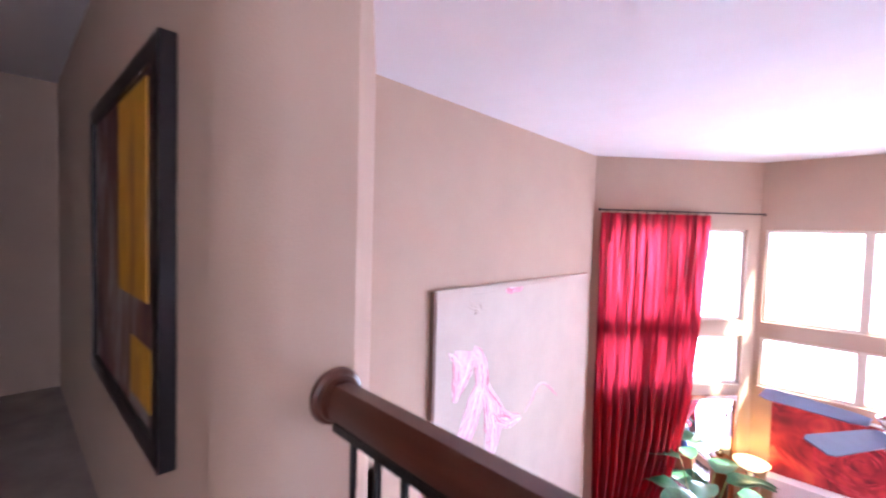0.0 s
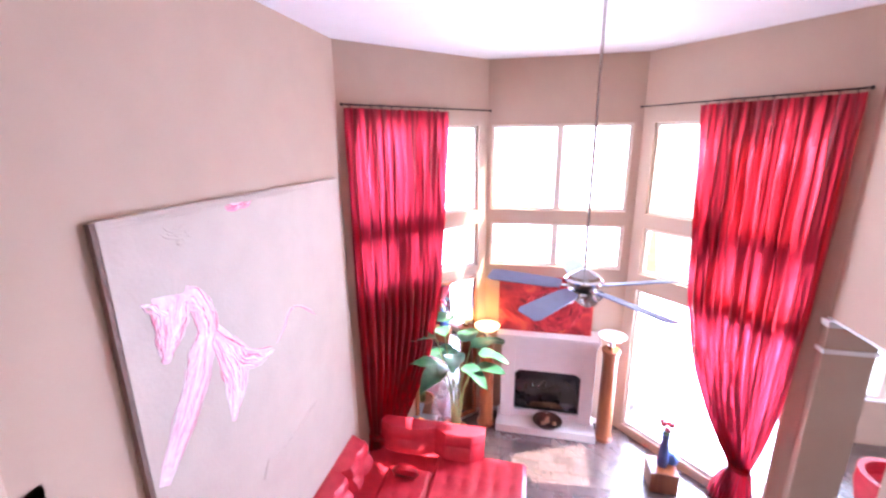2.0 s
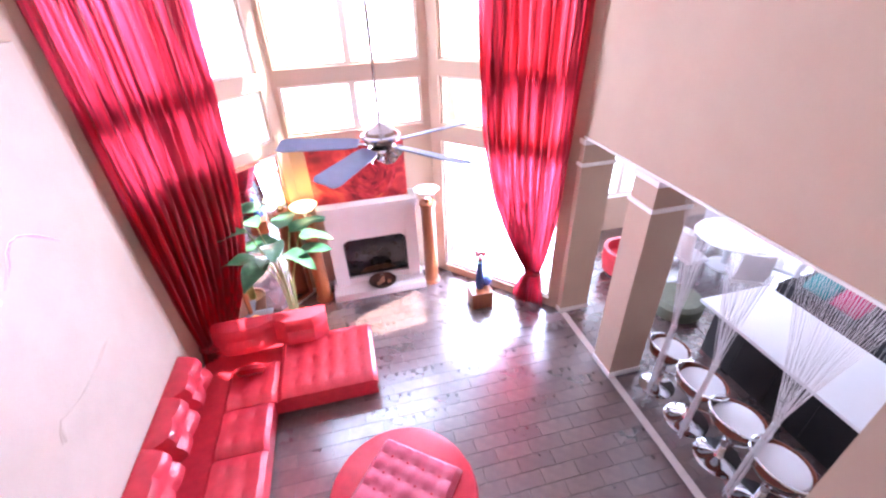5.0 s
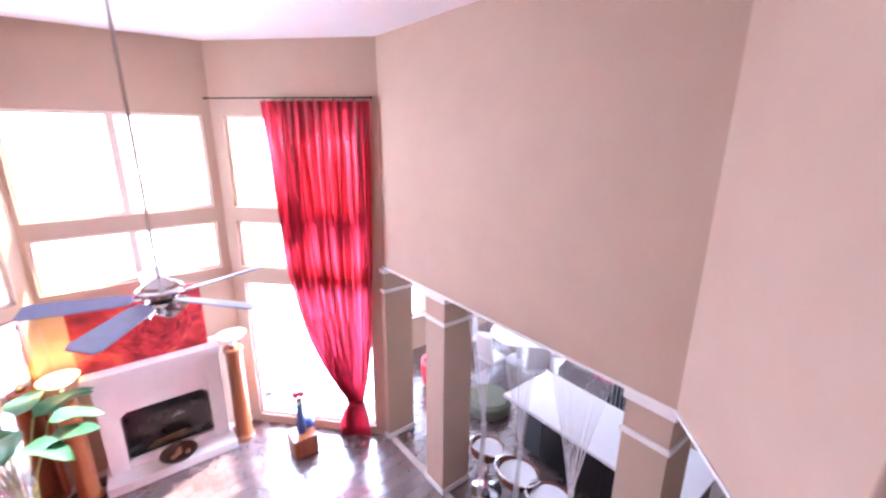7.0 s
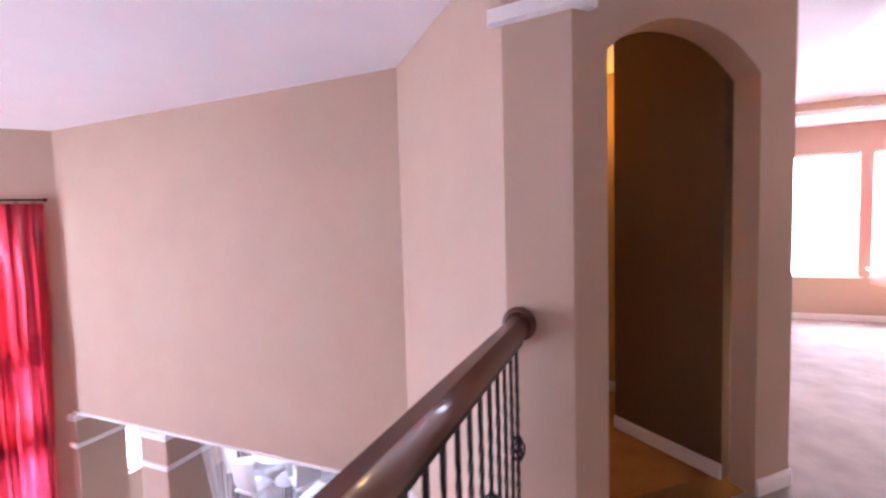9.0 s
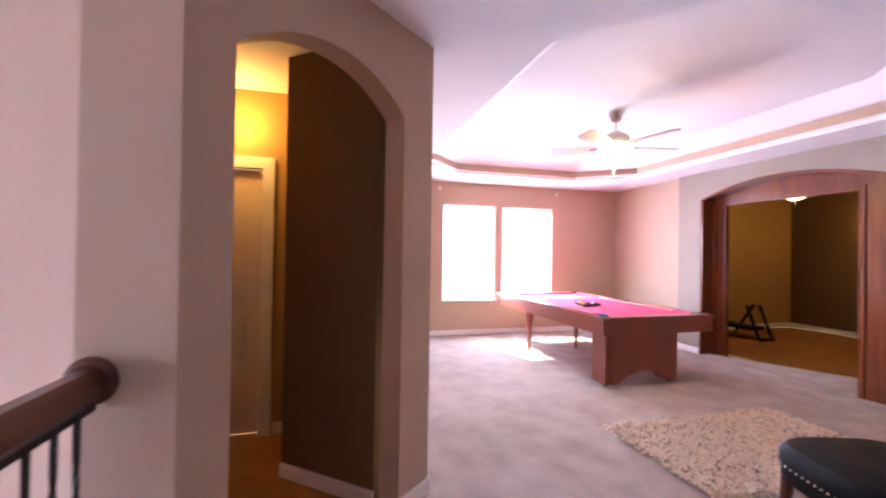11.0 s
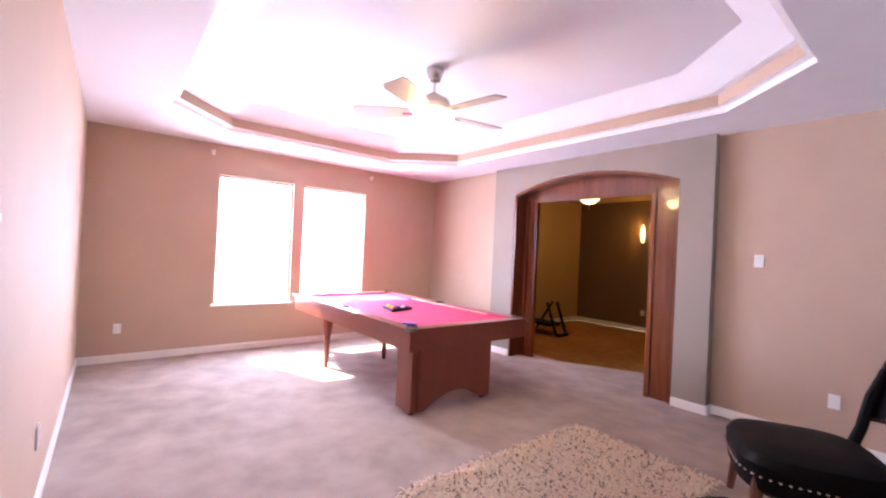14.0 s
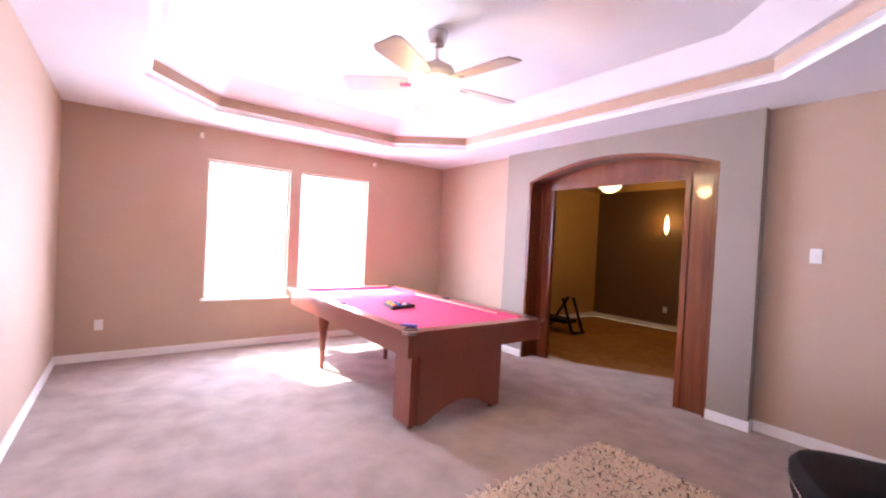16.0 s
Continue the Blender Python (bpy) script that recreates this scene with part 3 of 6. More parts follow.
RZ = 1.062
railing = thing("balcony_railing", (0.215, 0.022, 0), "balcony railing of dark red wood with twisted black iron balusters", "railing", rz=-1.84)
bm = bmesh.new()
x0, x1 = -1.645, 1.64
va = [bm.verts.new((x0, y * 1.2, RZ - 0.05 + z * 1.2)) for y, z in rail_section()]
vb = [bm.verts.new((x1, y * 1.2, RZ - 0.05 + z * 1.2)) for y, z in rail_section()]
for i in range(8):
    bm.faces.new((va[i], va[(i + 1) % 8], vb[(i + 1) % 8], vb[i]))
bm.faces.new(va)
bm.faces.new(vb[::-1])
part("handrail", bm, M_RAIL, railing)
for x, sgn in ((-1.683, 1), (1.672, -1)):
    bm = bmesh.new()
    m = Matrix.Translation((x, 0, RZ - 0.01)) @ Matrix.Rotation(radians(90 * sgn), 4, "Y")
    lathe(bm, [(0.074, 0.0), (0.078, 0.008), (0.074, 0.018), (0.064, 0.024), (0.06, 0.034)], 28, m)
    part("rosette", bm, M_RAIL, railing)
bm = bmesh.new()
box(bm, x0 - 0.02, x1 + 0.02, -0.016, 0.016, 0.962, 0.984)
part("top_channel", bm, M_IRON, railing, "black iron channel under the handrail")
bm = bmesh.new()
box(bm, x0 - 0.02, x1 + 0.02, -0.04, 0.04, 0.001, 0.06)
bevel(bm, 0.006)
part("shoe_rail", bm, M_RAIL, railing)


def baluster_mesh(knot):
    bm = bmesh.new()
    rings = []
    for i in range(37):
        z = 0.06 + 0.82 * i / 36
        a = 0.0 if i < 6 or i > 30 else (i - 6) * 0.55
        rings.append([bm.verts.new((0.0095 * math.cos(a + math.pi / 4 + k * math.pi / 2), 0.0095 * math.sin(a + math.pi / 4 + k * math.pi / 2), z)) for k in range(4)])
    for a, b in zip(rings, rings[1:]):
        for k in range(4):
            bm.faces.new((a[k], a[(k + 1) % 4], b[(k + 1) % 4], b[k]))
    if knot:
        for j in range(5):
            t = 2 * math.pi * j / 5
            tube(bm, [(0.030 * math.sin(math.pi * u) * math.cos(t + 2.2 * u), 0.030 * math.sin(math.pi * u) * math.sin(t + 2.2 * u), 0.40 + 0.12 * u) for u in (0, 0.2, 0.4, 0.6, 0.8, 1)], 0.005, 5)
    me = bpy.data.meshes.new("baluster")
    bm.to_mesh(me)
    bm.free()
    me.materials.append(M_IRON)
    return me


B_PLAIN, B_KNOT = baluster_mesh(False), baluster_mesh(True)
n = 32
for i in range(n):
    ob = new("baluster", B_KNOT if i % 4 == 3 else B_PLAIN)
    ob.parent = railing
    ob.location = (x0 + 0.06 + (x1 - x0 - 0.10) * i / (n - 1), 0, 0)
    ob.scale = (1.0, 1.0, 1.10)

# framed abstract painting on the hall wall
pic = thing("framed_painting", (-2.50, -0.203, 1.415), "black framed abstract painting in ochre and dark purple", "painting")
bm = bmesh.new()
for a in ((-0.65, -0.57, -0.62, 0.62), (0.57, 0.65, -0.62, 0.62), (-0.57, 0.57, -0.62, -0.55), (-0.57, 0.57, 0.55, 0.62)):
    box(bm, a[0], a[1], -0.045, 0.0, a[2], a[3])
bevel(bm, 0.008)
part("frame", bm, M_BLACK, pic)


def picture_mat(name, stops, scale, detail=3.0, distort=1.0, stretch=(1, 1, 1), rough=0.5):
    m = bpy.data.materials.new(name)
    m.use_nodes = True
    nt = m.node_tree
    b = nt.nodes["Principled BSDF"]
    b.inputs["Roughness"].default_value = rough
    co = nt.nodes.new("ShaderNodeTexCoord")
    mp = nt.nodes.new("ShaderNodeMapping")
    mp.inputs["Scale"].default_value = stretch
    ns = nt.nodes.new("ShaderNodeTexNoise")
    ns.inputs["Scale"].default_value, ns.inputs["Detail"].default_value, ns.inputs["Distortion"].default_value = scale, detail, distort
    rp = nt.nodes.new("ShaderNodeValToRGB")
    while len(rp.color_ramp.elements) < len(stops):
        rp.color_ramp.elements.new(0.5)
    for e, (p, c) in zip(rp.color_ramp.elements, stops):
        e.position, e.color = p, (*c, 1)
    nt.links.new(co.outputs["Object"], mp.inputs[0])
    nt.links.new(mp.outputs[0], ns.inputs["Vector"])
    nt.links.new(ns.outputs["Fac"], rp.inputs[0])
    nt.links.new(rp.outputs[0], b.inputs["Base Color"])
    return m


M_ABS = picture_mat("abstract_painting", [(0.25, (0.03, 0.01, 0.012)), (0.42, (0.09, 0.03, 0.04)), (0.52, (0.16, 0.08, 0.05)), (0.62, (0.30, 0.27, 0.26)), (0.75, (0.05, 0.02, 0.02))], 2.2, 4, 1.2, (2.2, 1, 0.8))
M_OCH2 = picture_mat("ochre_paint", [(0.3, (0.45, 0.20, 0.02)), (0.5, (0.60, 0.30, 0.03)), (0.7, (0.30, 0.12, 0.02))], 3, 4, 0.6, (2, 1, 0.6))
bm = bmesh.new()
box(bm, -0.57, 0.57, -0.03, -0.01, -0.55, 0.55)
part("canvas", bm, M_ABS, pic)
bm = bmesh.new()
box(bm, 0.0, 0.46, -0.034, -0.03, -0.16, 0.54)
box(bm, 0.22, 0.5, -0.034, -0.03, -0.5, -0.30)
part("ochre_field", bm, M_OCH2, pic)

# ---- things: bay curtains ----
def curtain(name, p0, p1, top, gather, bottom, zt, zg, zb, folds, seed, label):
    """top, gather, bottom: (s0, s1) along the wall; the cloth hangs 0.13 m off it."""
    rnd = random.Random(seed)
    m, L = along(p0, p1)
    root = thing(name, (0, 0, 0), label, "curtain")
    nu, nv = folds * 8, 60
    ph = [rnd.uniform(0.75, 1.25) for _ in range(folds + 1)]
    acc = [0.0]
    for w in ph:
        acc.append(acc[-1] + w)
    bm = bmesh.new()
    grid = []
    for j in range(nv + 1):
        z = zt + (zb - zt) * j / nv
        if z >= zg:
            q = (zt - z) / (zt - zg)
            e = 0.25 * q + 0.75 * q ** 5
            a = top[0] + (gather[0] - top[0]) * e
            b = top[1] + (gather[1] - top[1]) * (0.3 * q + 0.7 * q ** 5)
        else:
            q = (zg - z) / (zg - zb)
            e = 1 - (1 - q) ** 2
            a = gather[0] + (bottom[0] - gather[0]) * e
            b = gather[1] + (bottom[1] - gather[1]) * e
        amp = 0.025 + 0.04 * min(1, (zt - z) / 1.2)
        row = []
        for i in range(nu + 1):
            u = i / nu
            x = u * folds
            k = min(int(x), folds - 1)
            w = (acc[k] + ph[k] * (x - k)) / acc[folds]
            s = a + (b - a) * w
            d = -0.105 + amp * math.sin(2 * math.pi * x) * ph[k] + 0.012 * math.sin(5 * z + 9 * u + seed)
            s += 0.010 * math.sin(2 * math.pi * x * 2 + z * 2)
            row.append(bm.verts.new(m @ Vector((s, d, z))))
        grid.append(row)
    for r0, r1 in zip(grid, grid[1:]):
        for i in range(nu):
            bm.faces.new((r0[i], r0[i + 1], r1[i + 1], r1[i]))
    part("cloth", bm, M_CURT, root)
    for i in range(folds):
        bm = bmesh.new()
        s = top[0] + (top[1] - top[0]) * (i + 0.5) / folds
        tube(bm, [m @ Vector((s + 0.0, -0.13 + 0.028 * math.cos(t), zt + 0.025 + 0.028 * math.sin(t))) for t in [k * 0.7 for k in range(10)]], 0.004, 5)
        part("ring", bm, M_IRON, root)
    if bottom:
        bm = bmesh.new()
        g = (gather[0] + gather[1]) / 2
        lathe(bm, [((gather[1] - gather[0]) * 0.5, -0.03), ((gather[1] - gather[0]) * 0.56, 0.0), ((gather[1] - gather[0]) * 0.5, 0.03)], 20, m @ Matrix.Translation((g, -0.13, zg)) @ Matrix.Diagonal((1, 0.75, 1, 1)))
        part("tieback", bm, M_CURT, root)
    rod = thing("curtain_rod", (0, 0, 0), "thin dark metal curtain rod with ball ends", "curtain rod")
    bm = bmesh.new()
    e0, e1 = (0.03, L - 0.06)
    tube(bm, [m @ Vector((e0, -0.13, zt + 0.04)), m @ Vector((e1, -0.13, zt + 0.04))], 0.011, 10)
    rod_part = part("rod", bm, M_IRON, rod)
    for s in (e0 + 0.06, (e0 + e1) / 2, e1 - 0.06):
        bm = bmesh.new()
        tube(bm, [m @ Vector((s, -0.002, zt + 0.05)), m @ Vector((s, -0.13, zt + 0.05))], 0.007, 8)
        part("bracket", bm, M_IRON, rod)
    for s in (e0, e1):
        bm = bmesh.new()
        bmesh.ops.create_icosphere(bm, subdivisions=2, radius=0.022, matrix=m @ Matrix.Translation((s, -0.13, zt + 0.04)))
        part("finial", bm, M_IRON, rod_part)
    return root


curtain("curtain", BAY[0], BAY[1], (0.06, 1.80), (0.16, 0.72), (0.10, 0.75), 1.88, -3.35, FL + 0.03, 11, 1, "floor length translucent red curtain gathered beside the mural wall")
curtain("curtain", BAY[2], BAY[3], (0.93, 2.62), (2.06, 2.30), (1.82, 2.42), 1.88, -3.18, FL + 0.03, 11, 2, "floor length translucent red curtain tied with a tieback")

# ---- things: mural panel ----
mural = thing("mural_panel", (XL + 0.002, 2.20, -1.28), "large pale canvas with a pink sculpted horse relief", "wall art")
bm = bmesh.new()
box(bm, 0.0, 0.05, 0.0, 3.24, -2.2, 2.24)
bevel(bm, 0.008)
M_CANVAS = mat("pale_plaster_canvas", (0.50, 0.395, 0.32), 0.5, var=0.09, scale=3, bump=0.25, bscale=30)
part("canvas", bm, M_CANVAS, mural)
# narrow dark brown strip along the left edge of the canvas
bm = bmesh.new()
box(bm, 0.0, 0.046, -0.035, -0.001, -2.2, 2.23)
bevel(bm, 0.004)
part("edge_strip", bm, mat("dark_brown_edge", (0.16, 0.085, 0.06), 0.6, var=0.2, scale=14), mural, "dark brown strip along the canvas edge")
M_PINK = mat("pink_white_plaster", (0.86, 0.80, 0.82), 0.5, var=0.05, bump=0.4, bscale=60)
_nt = M_PINK.node_tree
_g = _nt.nodes.new("ShaderNodeNewGeometry")
_r = _nt.nodes.new("ShaderNodeValToRGB")
for _i, (_p, _c) in enumerate(((0.0, (0.62, 0.06, 0.15)), (0.3, (0.74, 0.26, 0.36)), (0.5, (0.82, 0.58, 0.63)), (0.75, (0.84, 0.76, 0.78)))):
    _e = _r.color_ramp.elements[_i] if _i < 2 else _r.color_ramp.elements.new(_p)
    _e.position, _e.color = _p, (*_c, 1)
_nt.links.new(_g.outputs["Random Per Island"], _r.inputs[0])
_nt.links.new(_r.outputs[0], _nt.nodes["Principled BSDF"].inputs["Base Color"])


def relief(name, spine, mat_, seed, strands=9, fill=False):
    """A raised streaked shape: strands of plaster that follow a spine of (y, z, half width)."""
    rnd = random.Random(seed)
    bm = bmesh.new()
    sh = -0.02 if mat_ is M_PINK else 0.0
    n = len(spine)
    for k in range(strands):
        f = (k + 0.5) / strands * 2 - 1
        lo = rnd.uniform(0, 0.45) * (n - 1) if strands > 6 else 0.0
        hi = rnd.uniform(0.6, 1.0) * (n - 1) if strands > 6 else n - 1.0
        ph, amp = rnd.uniform(0, 6.28), rnd.uniform(0.004, 0.016)
        pts, rs = [], []
        for j in range(10):
            q = lo + (hi - lo) * j / 9
            i = min(int(q), n - 2)
            y, z, w = [spine[i][c] + (spine[i + 1][c] - spine[i][c]) * (q - i) for c in range(3)]
            dy, dz = spine[i + 1][0] - spine[i][0], spine[i + 1][1] - spine[i][1]
            l = math.hypot(dy, dz) or 1
            o = f * w + amp * math.sin(ph + 1.3 * j) + rnd.uniform(-0.004, 0.004)
            pts.append((0.052, y + sh - dz / l * o, z + dy / l * o))
            rs.append(max(0.005, w / strands * 1.5) * (0.35 if j in (0, 9) else rnd.uniform(0.75, 1.15)))
        tube(bm, pts, rs, 6)
    bmesh.ops.scale(bm, vec=(0.55, 1, 1), verts=bm.verts, space=Matrix.Translation((-0.05, 0, 0)))
    if fill:
        pad = bmesh.new()
        rows = []
        for i, (y, z, w) in enumerate(spine):
            p, q = spine[max(i - 1, 0)], spine[min(i + 1, len(spine) - 1)]
            dy, dz = q[0] - p[0], q[1] - p[1]
            l = math.hypot(dy, dz) or 1
            rows.append([pad.verts.new((0.049 + 0.004 * (1 - (k / 4 - 1) ** 2), y + sh - dz / l * w * (k / 4 - 1) * rnd.uniform(0.9, 1.1), z + dy / l * w * (k / 4 - 1) * rnd.uniform(0.9, 1.1))) for k in range(9)])
        for r0, r1 in zip(rows, rows[1:]):
            for k in range(8):
                pad.faces.new((r0[k], r0[k + 1], r1[k + 1], r1[k]))
        bmesh.ops.recalc_face_normals(pad, faces=pad.faces)
        part(name + "_plaster", pad, M_PLASTER, mural)
    ob = part(name, bm, mat_, mural)
    if strands > 6:
        tagged(ob, "", "", "", "stuff")
    return ob


M_PLASTER = mat("pink_streaked_plaster", (0.88, 0.80, 0.84), 0.5, scale=16, color2=(0.78, 0.36, 0.48), bump=0.5, bscale=50)
relief("head", [(0.46, 1.60, 0.20), (0.43, 1.46, 0.18), (0.38, 1.32, 0.13), (0.33, 1.20, 0.08), (0.31, 1.11, 0.03)], M_PINK, 3, 22, True)
relief("ear", [(0.20, 1.62, 0.02), (0.30, 1.54, 0.03), (0.40, 1.46, 0.015)], M_PINK, 13, 3)
relief("neck", [(0.56, 1.58, 0.07), (0.66, 1.50, 0.10), (0.72, 1.36, 0.11), (0.74, 1.20, 0.12), (0.70, 1.06, 0.10)], M_PINK, 4, 18, True)
relief("body", [(0.72, 1.22, 0.10), (0.64, 1.02, 0.16), (0.53, 0.80, 0.14), (0.37, 0.57, 0.12), (0.22, 0.38, 0.10), (0.10, 0.20, 0.06)], M_PINK, 5, 34, True)
relief("leg", [(0.80, 1.16, 0.07), (0.90, 0.92, 0.15), (0.98, 0.68, 0.17), (0.95, 0.45, 0.13), (0.86, 0.21, 0.03)], M_PINK, 6, 30, True)
relief("flank", [(0.92, 0.98, 0.06), (1.10, 0.74, 0.10), (1.30, 0.60, 0.07), (1.52, 0.58, 0.02)], M_PINK, 14, 14, True)
relief("back_line", [(0.75, 1.22, 0.02), (0.90, 1.02, 0.025), (1.08, 0.84, 0.02), (1.28, 0.70, 0.018), (1.50, 0.62, 0.015)], M_PINK, 7, 3)
relief("tail_line", [(1.60, 0.62, 0.015), (1.74, 0.72, 0.015), (1.82, 0.84, 0.012), (1.95, 0.90, 0.012), (2.10, 0.85, 0.012), (2.26, 0.76, 0.012), (2.40, 0.61, 0.01)], M_PINK, 8, 2)
relief("smear", [(0.40, 2.10, 0.03), (0.60, 2.02, 0.07), (0.74, 1.96, 0.04)], M_CANVAS, 15, 7)
relief("top_edge_smear", [(0.0, 2.20, 0.02), (0.7, 2.19, 0.025), (1.3, 2.21, 0.03), (1.9, 2.20, 0.02), (2.6, 2.2, 0.015)], M_CANVAS, 9, 3)
relief("top_blot", [(1.12, 2.17, 0.02), (1.24, 2.15, 0.04), (1.38, 2.16, 0.03), (1.52, 2.19, 0.01)], M_PINK, 11, 5)
relief("chip", [(1.12, -0.72, 0.03), (1.20, -0.55, 0.02), (1.45, -0.62, 0.012), (1.80, -0.60, 0.012), (2.16, -0.52, 0.03), (2.28, -0.55, 0.01)], M_CANVAS, 10, 3)

# ---- things: sofa group ----
def cushion(bm, w, d, h, nx, ny, m, puff=0.02, r=0.05):
    """A padded block with stitched squares on top, its base in the middle of its underside."""
    res = 4
    NX, NY = nx * res, ny * res
    top = []
    for j in range(NY + 1):
        row = []
        for i in range(NX + 1):
            u, v = i / NX, j / NY
            x, y = (u - 0.5) * w, (v - 0.5) * d
            ex, ey = min(u, 1 - u) * w, min(v, 1 - v) * d
            drop = 0.0
            for e in (ex, ey):
                if e < r:
                    drop += r - math.sqrt(max(0, r * r - (r - e) ** 2))
            p = abs(math.sin(math.pi * u * nx)) * abs(math.sin(math.pi * v * ny))
            row.append(bm.verts.new(m @ Vector((x, y, h - drop + puff * (p ** 0.45 - 1)))))
        top.append(row)
    for a, b in zip(top, top[1:]):
        for i in range(NX):
            bm.faces.new((a[i], a[i + 1], b[i + 1], b[i]))
    rim = [(i, 0) for i in range(NX)] + [(NX, j) for j in range(NY)] + [(i, NY) for i in range(NX, 0, -1)] + [(0, j) for j in range(NY, 0, -1)]
    lo = [bm.verts.new(m @ Vector(((i / NX - 0.5) * w, (j / NY - 0.5) * d, 0))) for i, j in rim]
    for k in range(len(rim)):
        a, b = rim[k], rim[(k + 1) % len(rim)]
        bm.faces.new((lo[k], lo[(k + 1) % len(rim)], top[b[1]][b[0]], top[a[1]][a[0]]))
    bm.faces.new(lo[::-1])


sofa = thing("sectional_sofa", (-2.0, 4.0, FL), "tufted red leather sectional sofa with a chaise", "sofa")
SX, SY = -2.0, 4.0
bm = bmesh.new()
box(bm, -3.02 - SX, -0.45 - SX, 4.66 - SY, 5.84 - SY, 0.05, 0.30)
box(bm, -3.02 - SX, -1.90 - SX, 1.7 - SY, 4.66 - SY, 0.05, 0.30)
bevel(bm, 0.03, 3)
part("base", bm, M_LEATHER, sofa)
def seat(x0, x1, y0, y1, nx, ny, z0=0.29, h=0.14, name="seat_cushion"):
    bm = bmesh.new()
    cushion(bm, x1 - x0, y1 - y0, h, nx, ny, Matrix.Translation(((x0 + x1) / 2 - SX, (y0 + y1) / 2 - SY, z0)), 0.03, 0.04)
    part(name, bm, M_LEATHER, sofa)
seat(-1.84, -0.43, 4.64, 5.86, 6, 3, name="chaise_cushion")
seat(-2.56, -1.85, 4.64, 5.40, 3, 2)
for y0, y1 in ((3.92, 4.63), (3.20, 3.91), (2.48, 3.19), (1.76, 2.47)):
    seat(-2.56, -1.88, y0, y1, 3, 2)
def backrest(cx, cy, w, rz, nx=2, lean=14):
    bm = bmesh.new()
    m = Matrix.Translation((cx - SX, cy - SY, 0.40)) @ Matrix.Rotation(radians(rz), 4, "Z") @ Matrix.Rotation(radians(90 - lean), 4, "X") @ Matrix.Translation((0, 0.26, -0.15))
    cushion(bm, w, 0.54, 0.28, nx, 2, m, 0.05, 0.12)
    part("back_cushion", bm, M_LEATHER, sofa)
backrest(-2.36, 5.66, 0.92, 0, 1)
backrest(-1.50, 5.66, 0.80, 0, 1)
for y in (4.98, 4.27, 3.55, 2.83, 2.11):
    backrest(-2.86, y, 0.73, 90)
throw = thing("round_cushion", (-2.22, 5.12, FL + 0.47), "round dark red satin throw cushion on the sofa", "cushion")
bm = bmesh.new()
lathe(bm, [(0.02, -0.07), (0.16, -0.06), (0.21, 0.0), (0.17, 0.06), (0.06, 0.075), (0.012, 0.062)], 24, Matrix.Rotation(radians(-50), 4, "X") @ Matrix.Translation((0, 0, 0.06)) @ Matrix.Rotation(0.3, 4, "Z"))
part("cover", bm, mat("dark_red_satin", (0.30, 0.006, 0.015), 0.3, var=0.25, scale=12, bump=0.2, bscale=40), throw)

ott = thing("round_ottoman", (-0.33, 2.95, FL), "low round red leather ottoman table", "ottoman")
bm = bmesh.new()
lathe(bm, [(0.80, 0.02), (0.84, 0.06), (0.85, 0.30), (0.82, 0.36), (0.75, 0.385), (0.2, 0.39)], 56)
part("body", bm, M_LEATHER, ott)
tuft = thing("tufted_footstool_cushion", (-0.33, 2.92, FL + 0.392), "square pink tufted cushion lying on the round ottoman", "cushion", rz=-38)
bm = bmesh.new()
cushion(bm, 1.02, 1.02, 0.11, 5, 5, Matrix(), 0.035, 0.04)
tuft_cover = part("cover", bm, mat("pink_satin", (0.62, 0.10, 0.17), 0.4, var=0.12, scale=14, bump=0.15, bscale=200), tuft)
for i in range(1, 5):
    for j in range(1, 5):
        bm = bmesh.new()
        lathe(bm, [(0.012, 0.0), (0.016, 0.004), (0.010, 0.010)], 10, Matrix.Translation(((i / 5 - 0.5) * 1.02, (j / 5 - 0.5) * 1.02, 0.075)))
        part("button", bm, M_LEATHER, tuft_cover)

# ---- things: fireplace wall ----
fire = thing("fireplace", (-0.13, 7.63, FL), "white plaster mantel fireplace with a dark glass firebox", "fireplace")
def fb(name, x0, x1, y0, y1, z0, z1, material=M_STONE, b=0.012, lab=""):
    bm = bmesh.new()
    box(bm, x0, x1, y0, y1, z0, z1)
    bevel(bm, b, 2)
    return part(name, bm, material, fire, lab)
fb("hearth", -0.90, 0.90, -0.60, -0.005, 0.0, 0.15)
fb("pilaster", -0.84, -0.59, -0.30, -0.005, 0.15, 1.55)
fb("pilaster", 0.62, 0.84, -0.30, -0.005, 0.15, 1.55)
fb("plinth", -0.60, 0.62, -0.24, -0.005, 0.15, 0.255)
fb("frieze", -0.60, 0.63, -0.26, -0.005, 1.145, 1.55)
fb("apron", -0.84, 0.84, -0.32, -0.005, 1.55, 1.76)
fb("cornice", -0.88, 0.86, -0.38, -0.005, 1.76, 1.86)
fb("mantel_shelf", -0.92, 0.88, -0.44, -0.005, 1.86, 1.93)
for a, b in ((-0.60, 1), (0.62, -1)):
    bm = bmesh.new()
    prism(bm, [(a, -1.145), (a + 0.12 * b, -1.145), (a, -1.045)], 0.0, 0.22, Matrix.Rotation(radians(-90), 4, "X") @ Matrix.Scale(1, 4))
    bmesh.ops.translate(bm, vec=(0, -0.23, 0), verts=bm.verts)
    part("corner_bracket", bm, M_STONE, fire)
fb("firebox_glass", -0.60, 0.62, -0.16, -0.01, 0.256, 1.144, M_FIREGLASS, 0.004, "dark reflective glass of the firebox")
for z in (0.275, 1.11):
    fb("firebox_frame", -0.58, 0.60, -0.19, -0.16, z, z + 0.022, M_BLACK, 0.003)
